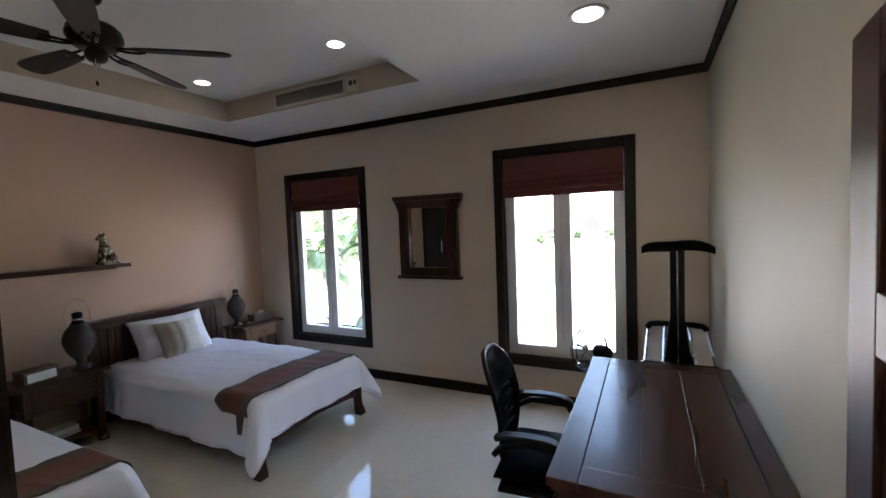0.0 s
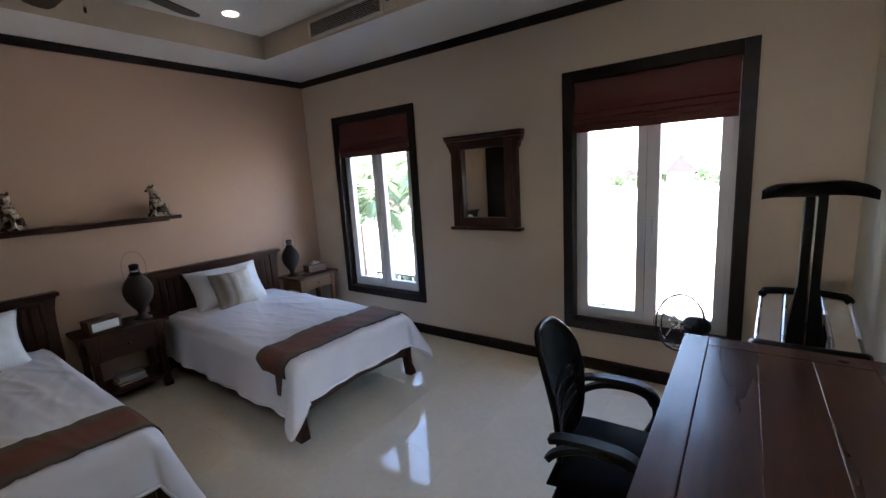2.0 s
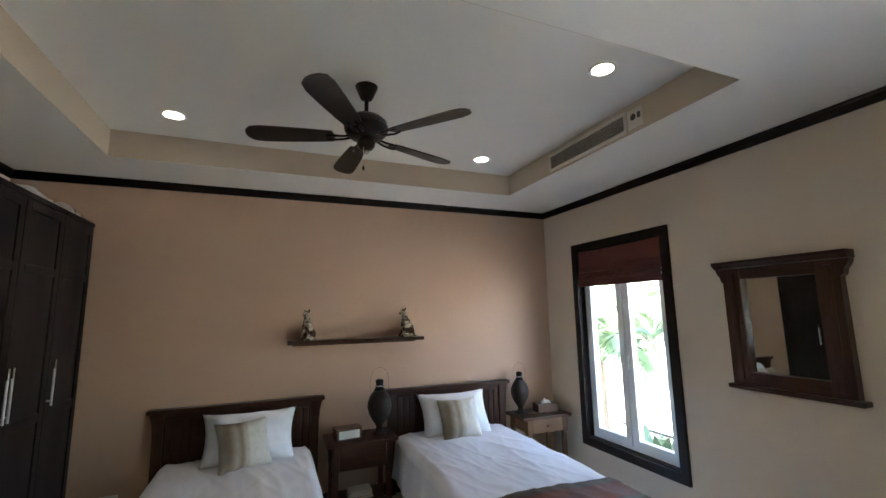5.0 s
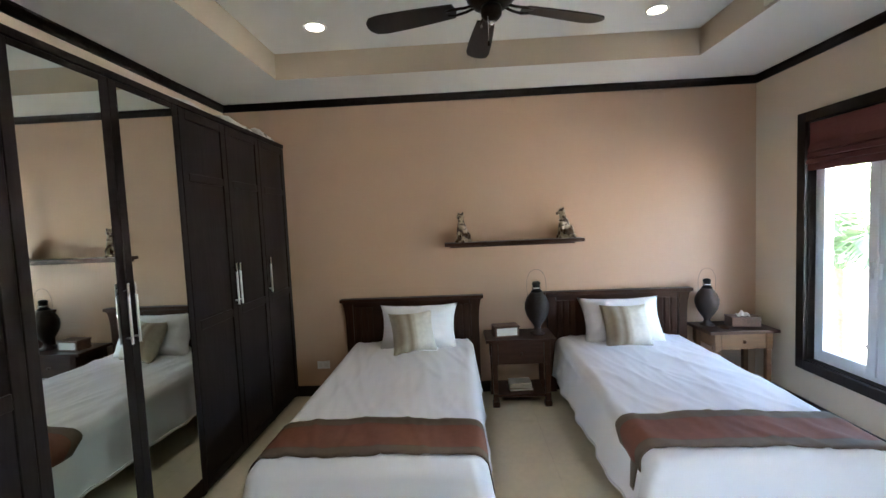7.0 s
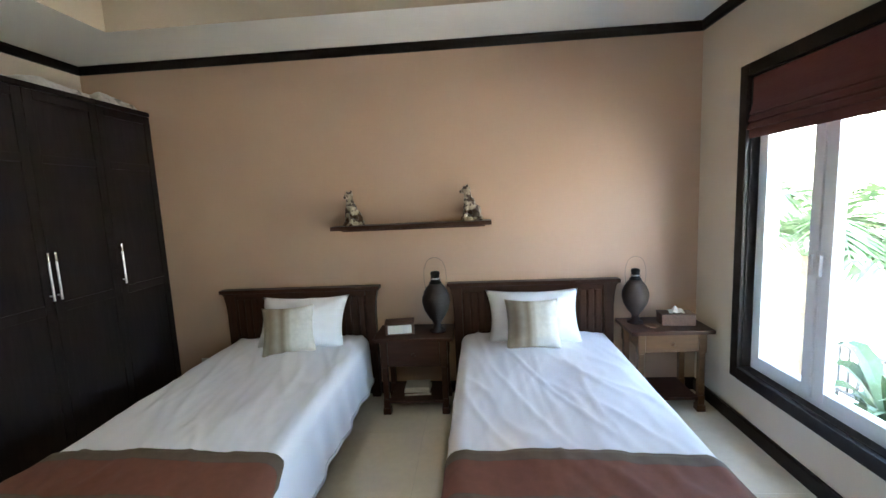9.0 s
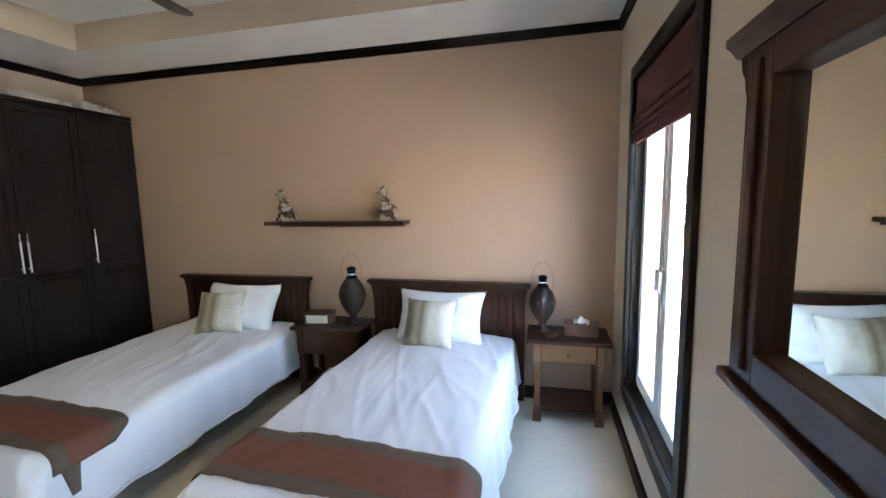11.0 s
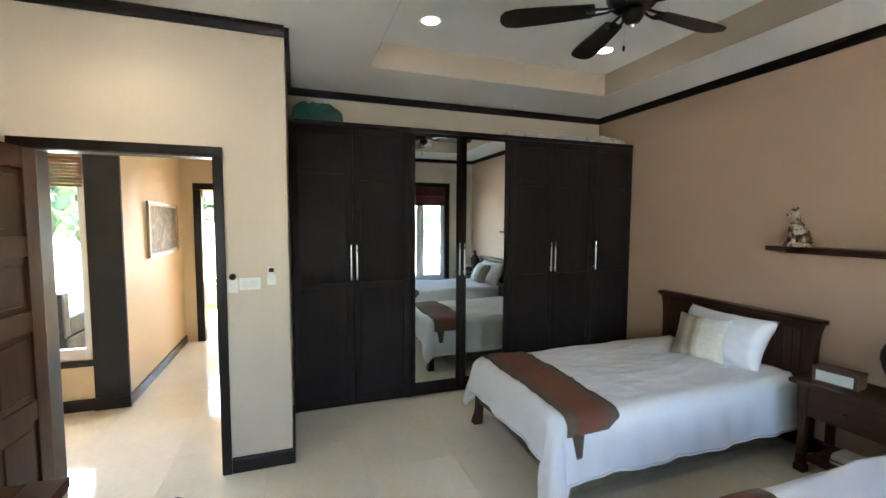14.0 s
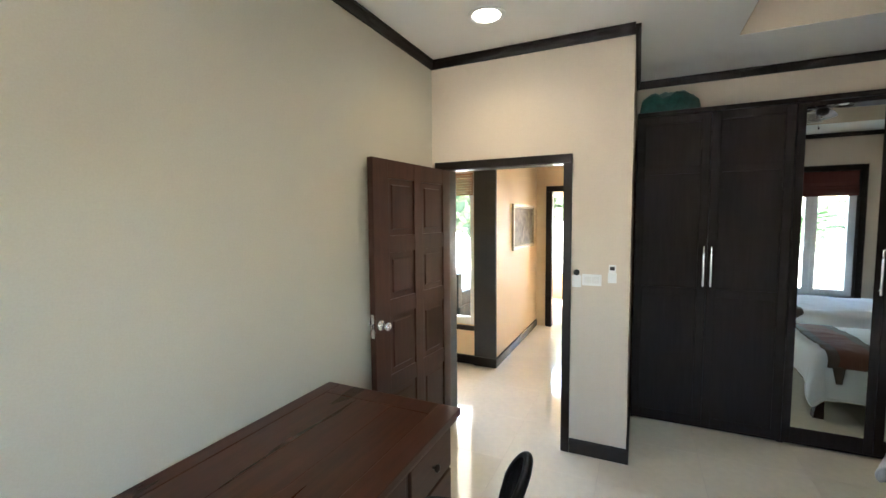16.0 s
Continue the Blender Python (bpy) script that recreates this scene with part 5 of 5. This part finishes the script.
# ---- downlights, air vent, switches ----
for i, (lx, ly) in enumerate(LAMPS):
    dl = thing("downlight", "round white recessed downlight, switched on, in the ceiling recess", "downlight", pose(lx, ly, TRAY), group="recessed downlights")
    part("rim", lathe(bmesh.new(), [(0.060, -0.003), (0.072, -0.006), (0.078, -0.002), (0.078, -0.0005)], seg=28), M_WHITE, dl, smooth=True)
    part("lens", lathe(bmesh.new(), [(0.002, -0.0085), (0.045, -0.008), (0.059, -0.004), (0.0595, -0.0031)], seg=28), M_GLOW, dl, "glowing frosted lens", smooth=True)
for lx, ly in LOW_LAMPS:
    dl = thing("ceiling_light", "round frosted ceiling light, switched on, with a pale rim", "ceiling light", pose(lx, ly, CEIL), group="round ceiling lights")
    part("rim", lathe(bmesh.new(), [(0.082, -0.006), (0.096, -0.012), (0.108, -0.006), (0.110, -0.0005)], seg=32), M_WHITE, dl, smooth=True)
    part("lens", lathe(bmesh.new(), [(0.004, -0.024), (0.040, -0.022), (0.068, -0.015), (0.081, -0.0065), (0.0815, -0.0061)], seg=32), M_GLOW, dl, "glowing frosted glass", smooth=True)

VX0, VX1, VZ0, VZ1 = -2.812, -1.967, 2.822, 2.972
vent = thing("air_vent", "long cream air-conditioner grille in the side of the ceiling recess", "air vent")
yv = TY1 - 0.0035
part("backing", box(VX0 + 0.02, VX1 - 0.02, yv - 0.006, yv, VZ0 + 0.02, VZ1 - 0.02), M_VENTDARK, vent)
for b in ((VX0, VX1, yv - 0.016, yv, VZ1 - 0.022, VZ1), (VX0, VX1, yv - 0.016, yv, VZ0, VZ0 + 0.022), (VX0, VX0 + 0.022, yv - 0.016, yv, VZ0 + 0.0225, VZ1 - 0.0225), (VX1 - 0.022, VX1, yv - 0.016, yv, VZ0 + 0.0225, VZ1 - 0.0225)):
    part("frame", box(*b, 0.003, 1), M_VENT, vent)
for k in range(8):
    z = VZ0 + 0.030 + k * 0.0128
    bm = box(VX0 + 0.0225, VX1 - 0.0225, -0.006, 0.006, -0.0011, 0.0011)
    bmesh.ops.transform(bm, matrix=Matrix.Translation((0, yv - 0.0125, z)) @ pose(0, 0, 0, 28, 0, 0), verts=bm.verts)
    part("slat", bm, M_VENT, vent)
pan = thing("air_control_panel", "small square cream sensor panel beside the air grille", "sensor panel")
part("plate", box(VX1 + 0.012, VX1 + 0.132, yv - 0.010, yv, VZ0 + 0.010, VZ1 - 0.012, 0.004), M_VENT, pan)
part("dial", lathe(bmesh.new(), [(0.020, 0), (0.022, 0.004), (0.018, 0.008), (0.003, 0.009)], m=pose(VX1 + 0.06, yv - 0.010, 2.905, 90, 0, 0), seg=18), M_VENTDARK, pan, smooth=True)
part("slot", box(VX1 + 0.092, VX1 + 0.118, yv - 0.0125, yv - 0.0105, 2.885, 2.925, 0.001, 1), M_VENTDARK, pan)


def plate(name, label, cat, x, z, w, h, rockers, y=None, dark=False):
    p = thing(name, label, cat, pose(x, (DOORY if y is None else y) + 0.0005, z))
    part("plate", box(-w / 2, w / 2, 0, 0.010, -h / 2, h / 2, 0.003), M_WHITE, p)
    for k in range(rockers):
        a = -w / 2 + 0.014 + k * (w - 0.028) / rockers
        part("rocker", box(a + 0.002, a + (w - 0.028) / rockers - 0.002, 0.0102, 0.0145, -h * 0.28, h * 0.28, 0.002, 1), M_PAPER, p)
    return p


plate("light_switch", "white plastic double light switch on the door wall", "light switch", -0.405, 1.212, 0.122, 0.076, 2)
rem = thing("remote_control", "white air-conditioner remote in a wall holder", "remote control", pose(-0.531, DOORY + 0.0005, 1.255))
part("holder", box(-0.026, 0.026, 0, 0.022, -0.055, 0.01, 0.004), M_WHITE, rem)
part("body", box(-0.022, 0.022, 0.003, 0.019, 0.0105, 0.062, 0.005), M_WHITE, rem)
part("display", box(-0.015, 0.015, 0.0192, 0.0202, 0.028, 0.052), M_GREY, rem)
fc = thing("fan_control", "white wall fan control with a black knob", "fan control", pose(-0.312, DOORY + 0.0185, 1.216))
part("plate", box(-0.030, 0.030, 0, 0.022, -0.052, 0.028, 0.005), M_WHITE, fc)
part("knob", lathe(bmesh.new(), [(0.019, 0), (0.020, 0.012), (0.016, 0.018), (0.004, 0.019)], m=pose(0, 0.008, 0.046, -90, 0, 0), seg=18), M_BLACK, fc, smooth=True)
sk = thing("wall_socket", "white double wall socket low on the beige wall", "socket", pose(WEST + 0.0005, -0.15, 0.305))
part("plate", box(0, 0.009, -0.06, 0.06, -0.036, 0.036, 0.003), M_WHITE, sk)
for o in (-0.028, 0.028):
    part("outlet", box(0.0092, 0.0115, o - 0.018, o + 0.018, -0.02, 0.02, 0.001, 1), M_PAPER, sk)

# hall picture
pic = thing("framed_picture", "pale framed landscape picture on the passage wall", "picture", pose(HALL_X - 0.001, -2.22, 1.51, 0, 0, 0))
M_PRINT = mat("muted_landscape_print", (0.20, 0.175, 0.15), 0.6, spec=0.2, vary=0.7, scale=4, fine=14)
M_GILT = mat("pale_gilt_frame", (0.42, 0.36, 0.27), 0.4, metal=0.3, vary=0.15)
PW, PH = 0.54, 0.285
for b in ((-0.026, 0, -PW, -PW + 0.035, -PH, PH), (-0.026, 0, PW - 0.035, PW, -PH, PH), (-0.026, 0, -PW + 0.0355, PW - 0.0355, PH - 0.035, PH), (-0.026, 0, -PW + 0.0355, PW - 0.0355, -PH, -PH + 0.035)):
    part("frame", box(*b, 0.004), M_GILT, pic)
part("mat_board", box(-0.010, -0.001, -PW + 0.0355, PW - 0.0355, -PH + 0.0355, PH - 0.0355), M_PAPER, pic)
part("print", box(-0.0135, -0.0105, -PW + 0.055, PW - 0.055, -PH + 0.05, PH - 0.05), M_PRINT, pic, "muted brown landscape print")
# folded blind of the hall window
M_BAMBOO = mat("brown_bamboo_blind", (0.28, 0.13, 0.055), 0.7, vary=0.4, scale=10, fine=80, bump=0.5, stretch=(0.1, 1, 1))
hb = thing("bamboo_blind", "orange-brown slatted blind rolled up at the hall window", "blind")
for k in range(9):
    part("slat", box(HW[0] + 0.01, HW[1] - 0.01, HALL_Y - 0.036, HALL_Y - 0.026 + 0.004 * (k % 2), 1.875 + k * 0.027, 1.899 + k * 0.027, 0.003, 1), M_BAMBOO, hb)


# ---- garden seen through the windows ----
M_GROUND = mat("sunlit_sandy_ground", (0.50, 0.475, 0.415), 0.9, vary=0.2, scale=0.4, fine=3)
M_LEAF = mat("palm_leaf", (0.12, 0.19, 0.085), 0.5, vary=0.35, scale=6, fine=30, island=0.4)
M_LEAF2 = mat("broad_leaf", (0.075, 0.115, 0.055), 0.5, vary=0.35, scale=6, fine=30, island=0.4)
M_TRUNK = mat("palm_trunk", (0.24, 0.19, 0.14), 0.9, vary=0.4, scale=8, fine=30, bump=0.6)
M_HOUSEW = mat("house_plaster", (0.66, 0.64, 0.60), 0.8, vary=0.08)
M_ROOF = mat("grey_roof_tile", (0.036, 0.032, 0.030), 0.8, vary=0.25, scale=2, fine=12)
M_FENCE = mat("dark_fence_paint", (0.05, 0.045, 0.04), 0.6, vary=0.2)


def ground_height(y):
    t = max(0.0, min(1.0, (y - 9.0) / 30.0))
    return -0.45 - 4.3 * t * t * (3 - 2 * t)


bm = bmesh.new()
ys = [-900, -200, -50, -10, 0, 9] + [9 + 2 * k for k in range(1, 16)] + [60, 120, 400, 900]
rows_g = [[bm.verts.new((x, y, ground_height(y))) for x in (-900, -100, -20, 20, 100, 900)] for y in ys]
for ra, rb in zip(rows_g, rows_g[1:]):
    for k in range(5):
        bm.faces.new((ra[k], ra[k + 1], rb[k + 1], rb[k]))
structure("ground", bm, M_GROUND, "pale sunlit sandy ground falling away to the distance", "ground")
structure("terrace", box(0.87, 4.5, -4.2, HALL_Y - 0.175, -0.449, -0.06), M_GROUND, "pale paved terrace outside the hall window", "terrace")
# unseen slab, added to keep sky light out; overhangs set for the light let in
bm = box(-4.9, HALL_E + 0.4, HALL_Y - 0.42, NORTH + 0.21, 3.201, 3.35)
bx(bm, -1.8, HALL_X + 0.4, FR - 0.4, HALL_Y - 0.4205, 3.201, 3.35)
structure("roof", bm, M_CEIL, "unseen flat roof slab added to block sky light above", "roof")


def frond(bm, base, yaw, length, rise, droop, leaflets, lw):
    """An arching palm frond of narrow leaflets."""
    ca, sa = math.cos(yaw), math.sin(yaw)
    def at(t):
        r = length * t
        return Vector((base[0] + ca * r * (1 - 0.12 * t), base[1] + sa * r * (1 - 0.12 * t), base[2] + rise * math.sin(t * 1.9) - droop * t ** 2.4))
    tube(bm, [at(k / 8) for k in range(9)], 0.012, 5, r_end=0.003)
    for k in range(leaflets):
        t = 0.14 + 0.84 * k / (leaflets - 1)
        p, q = at(t), at(min(1.0, t + 0.03))
        d = (q - p).normalized() if t < 0.97 else (p - at(t - 0.03)).normalized()
        side = d.cross(Vector((0, 0, 1))).normalized()
        ll = length * (0.36 * math.sin(math.pi * min(1, t * 0.85 + 0.12)) + 0.05)
        for s in (-1, 1):
            tip = p + (side * s * 0.78 + d * 0.62 + Vector((0, 0, -0.18 - 0.25 * random.random()))) * ll
            mid = (p + tip) / 2 + Vector((0, 0, 0.05 * ll))
            w = d * lw
            a, b, c2, e = bm.verts.new(p - w * 0.4), bm.verts.new(p + w * 0.4), bm.verts.new(mid + w), bm.verts.new(mid - w)
            bm.faces.new((a, b, c2, e))
            bm.faces.new((e, c2, bm.verts.new(tip)))


def palm(x, y, crown, length, n, label):
    z0 = ground_height(y)
    p = thing("palm_tree", label, "palm tree", pose(x, y, z0), group="garden palms")
    h = crown - z0
    bm = bmesh.new()
    prof = []
    for k in range(15):
        t = k / 14
        prof.append((0.058 - 0.018 * t + 0.004 * (k % 2), h * t))
    lathe(bm, prof, seg=14)
    part("trunk", bm, M_TRUNK, p, smooth=True)
    bm = bmesh.new()
    for k in range(n):
        up = 0.25 + 0.75 * ((k * 7) % n) / n
        frond(bm, (0, 0, h - 0.02), k * 2.399 + 0.3 * random.random(), length * (0.8 + 0.3 * random.random()), length * (0.25 + 0.75 * up), length * (0.75 - 0.5 * up), 22, 0.027)
    part("crown", bm, M_LEAF, p, "arching bright green fronds")


palm(-4.55, 5.05, 0.98, 0.95, 15, "small green feather palm in the sunny garden")
palm(-3.35, 5.95, 1.10, 1.15, 13, "green feather palm behind the garden railing")
palm(-9.5, 10.5, 1.6, 1.8, 15, "taller green palm farther off in the garden")


def broad_plant(x, y, n, size, seed, label):
    z0 = ground_height(y)
    p = thing("garden_plant", label, "plant", pose(x, y, z0), group="garden plants")
    bm = bmesh.new()
    rnd = random.Random(seed)
    for k in range(n):
        a = k * 2.399 + rnd.random() * 0.5
        ln, lift = size * (0.6 + 0.6 * rnd.random()), 0.4 + 0.9 * rnd.random()
        ca, sa = math.cos(a), math.sin(a)
        w = ln * (0.13 + 0.06 * rnd.random())
        prev = None
        for j in range(7):
            t = j / 6
            r = ln * t * 0.75
            z = lift * ln * math.sin(t * 2.0) * 0.85
            ww = w * math.sin(math.pi * min(1, 0.06 + t * 0.94)) ** 0.8
            row = [bm.verts.new((ca * r - sa * ww * q, sa * r + ca * ww * q, z + abs(q) * ww * 0.35 + 0.01)) for q in (-1, 0, 1)]
            if prev:
                bm.faces.new((prev[0], prev[1], row[1], row[0]))
                bm.faces.new((prev[1], prev[2], row[2], row[1]))
            prev = row
    part("leaves", bm, M_LEAF2, p)
    bm = bmesh.new()
    tube(bm, [(0, 0, -0.02), (0.01, 0, size * 0.12)], 0.03, 8, r_end=0.015)
    part("stem", bm, M_TRUNK, p)


broad_plant(-4.3, 5.3, 14, 0.26, 3, "low broad-leaved green plant outside the window")
broad_plant(-3.45, 5.25, 14, 0.5, 4, "low broad-leaved green plant beside the house")
broad_plant(-5.3, 5.1, 12, 0.35, 5, "small broad-leaved green plant by the railing")
broad_plant(-3.95, 5.35, 26, 0.62, 8, "leafy green shrub outside the tall window")
broad_plant(-1.05, 5.4, 16, 0.42, 6, "small green plant below the window outside")

# garden railing
fn = thing("garden_railing", "dark metal garden railing with upright bars", "railing", pose(-4.1, 5.62, -0.45))
part("top_rail", box(-0.75, 0.75, -0.02, 0.02, 0.50, 0.535, 0.004), M_FENCE, fn)
part("bottom_rail", box(-0.75, 0.75, -0.015, 0.015, 0.06, 0.085, 0.004), M_FENCE, fn)
for k in range(15):
    xx = -0.72 + k * 0.1028
    part("bar", box(xx - 0.009, xx + 0.009, -0.009, 0.009, 0.0 if k in (0, 14) else 0.0855, 0.4995), M_FENCE, fn)


def tree(x, y, h, r, seed, n=420):
    z0 = ground_height(y)
    p = thing("tree", "distant green garden tree with a loose crown", "tree", pose(x, y, z0), group="distant trees")
    rnd = random.Random(seed)
    bm = bmesh.new()
    tube(bm, [(0, 0, 0), (0.05 * r, 0, h * 0.3), (0, 0.05 * r, h * 0.6)], 0.07 * r, 8, r_end=0.03 * r)
    for k in range(5):
        a = k * 1.26
        tube(bm, [(0.02 * r, 0, h * 0.38), (0.4 * r * math.cos(a), 0.4 * r * math.sin(a), h * 0.62), (0.7 * r * math.cos(a), 0.7 * r * math.sin(a), h * 0.78)], 0.03 * r, 6, r_end=0.008 * r)
    part("trunk", bm, M_TRUNK, p)
    bm = bmesh.new()
    for k in range(n):
        a, b, rr = rnd.random() * 6.283, rnd.uniform(-0.9, 1.0), rnd.random() ** 0.4
        lump = 0.75 + 0.35 * math.sin(3 * a + seed) * math.cos(2.3 * b)
        c = Vector((r * rr * lump * math.cos(a) * math.sqrt(max(0, 1 - b * b)), r * rr * lump * math.sin(a) * math.sqrt(max(0, 1 - b * b)), h * 0.68 + 0.36 * h * rr * lump * b))
        u = Vector((rnd.gauss(0, 1), rnd.gauss(0, 1), rnd.gauss(0, 1))).normalized() * r * 0.14
        v = u.orthogonal().normalized() * r * 0.08
        bm.faces.new([bm.verts.new(c + q) for q in (u, v, -u, -v)])
    part("crown", bm, M_LEAF2, p)


for k, (x, y, h, r) in enumerate(((-7.6, 11.5, 2.5, 1.3), (-9.8, 12.5, 2.9, 1.5), (-15, 17, 4.2, 2.2), (-11.5, 19, 4.0, 2.0), (-19, 22, 5.0, 2.6), (-24, 26, 5.6, 3.0), (-16.5, 88, 4.5, 2.4), (-6.2, 92, 5.4, 1.9), (-13.0, 93, 5.2, 1.8), (-3.0, 92, 4.2, 2.6), (1.0, 95, 4.4, 2.6), (5.5, 92, 4.0, 2.4), (-22, 95, 4.2, 2.6), (-29, 90, 4.4, 2.8))):
    tree(x, y, h, r, k + 2)


def house(x, y, w, d, h, rh, label):
    z0 = ground_height(y)
    p = thing("house", label, "house", pose(x, y, z0), group="distant houses")
    part("wall", box(-w / 2, w / 2, 0, d, 0, h), M_HOUSEW, p)
    bm = bmesh.new()
    extrude_outline(bm, [(-w / 2 - 0.5, h - 0.1), (w / 2 + 0.5, h - 0.1), (0, h + rh)], 1, -0.5, d + 0.5)
    part("roof", bm, M_ROOF, p)
    for k in range(2):
        xx = -w * 0.22 + k * w * 0.44
        wn_ = part("window", box(xx - 0.4, xx + 0.4, -0.05, 0.0, h * 0.3, h * 0.3 + 1.2), M_FENCE, p)
        part("sill", box(xx - 0.48, xx + 0.48, -0.12, -0.0505, h * 0.3 - 0.08, h * 0.3 - 0.001), M_HOUSEW, wn_)


house(-9.7, 90, 4.4, 7, 4.4, 3.1, "distant white house with a steep grey roof")
house(3.2, 105, 9.0, 7, 2.9, 2.0, "distant low white house with a grey roof")
house(-21.5, 104, 8.0, 7, 2.9, 2.2, "distant pale house with a low grey roof")


# terrace sofa outside the hall window; black puts the terrace's shade into its colour
sf = thing("terrace_sofa", "dark woven outdoor sofa on the terrace, blackened for its shade", "sofa", pose(2.25, -2.55, -0.06))
part("seat", box(-0.65, 0.65, -0.35, 0.35, 0.08, 0.42, 0.03), M_BLACK, sf)
part("backrest", box(-0.65, 0.65, 0.25, 0.40, 0.4205, 0.90, 0.03), M_BLACK, sf)
for s in (-1, 1):
    part("arm", box(s * 0.57 - 0.07, s * 0.57 + 0.07, -0.35, 0.249, 0.4205, 0.62, 0.03), M_BLACK, sf)
    for yy in (-0.28, 0.28):
        part("foot", box(s * 0.55 - 0.03, s * 0.55 + 0.03, yy - 0.03, yy + 0.03, 0.0, 0.0795), M_FENCE, sf)
tree(3.2, -9.0, 3.6, 2.2, 31)
tree(6.0, -11.0, 4.2, 2.6, 32)
tree(0.8, -12.5, 4.0, 2.4, 33)

# far room window
fw = thing("window_4", "bright white window of the far room", "window", kind="structure")
for b in ((-0.75, -0.68, FR - 0.12, FR - 0.06, 0.45, 2.1), (0.93, 1.0, FR - 0.12, FR - 0.06, 0.45, 2.1), (-0.68, 0.93, FR - 0.12, FR - 0.06, 2.03, 2.1), (-0.68, 0.93, FR - 0.12, FR - 0.06, 0.45, 0.52), (0.09, 0.16, FR - 0.12, FR - 0.06, 0.52, 2.03)):
    part("window_frame", box(*b, 0.004), M_PVC, fw)
for p0, p1 in ((-0.68, 0.09), (0.16, 0.93)):
    pn = part("pane", box(p0, p1, FR - 0.094, FR - 0.088, 0.52, 2.03), M_GLASS, fw)
    pn.visible_shadow = False

# ---- tiled floor, laid last ----
fl = structure("floor", box(WEST - 0.15, HALL_E + 0.1, FR - 0.1, NORTH + 0.1, -0.1, -0.0015), M_GROUT, "polished cream porcelain tile floor with fine joints", "floor")
TS = 0.60
bm = box(-TS / 2 + 0.0005, TS / 2 - 0.0005, -TS / 2 + 0.0005, TS / 2 - 0.0005, -0.004, 0.0)
bmesh.ops.bevel(bm, geom=[e for e in bm.edges if e.verts[0].co.z > -0.001 and e.verts[1].co.z > -0.001], offset=0.0006, segments=1, affect='EDGES')
tile_mesh = mesh_of("tile", bm, M_TILE)
for i in range(-8, 5):
    for j in range(-10, 7):
        cx, cy = -0.30 + TS * i + 0.12, 0.30 + TS * j - 0.02
        if cx < WEST - 0.2 or cx > HALL_E or cy < FR or cy > NORTH + 0.2:
            continue
        if cy < -1.3 and (cx < -1.2 or cx > 1.0):
            continue
        if cy < HALL_Y - 0.2 and cx > HALL_X + 0.3:
            continue
        t = new("tile", tile_mesh)
        t.parent = fl
        t.location = (cx, cy, 0.0)
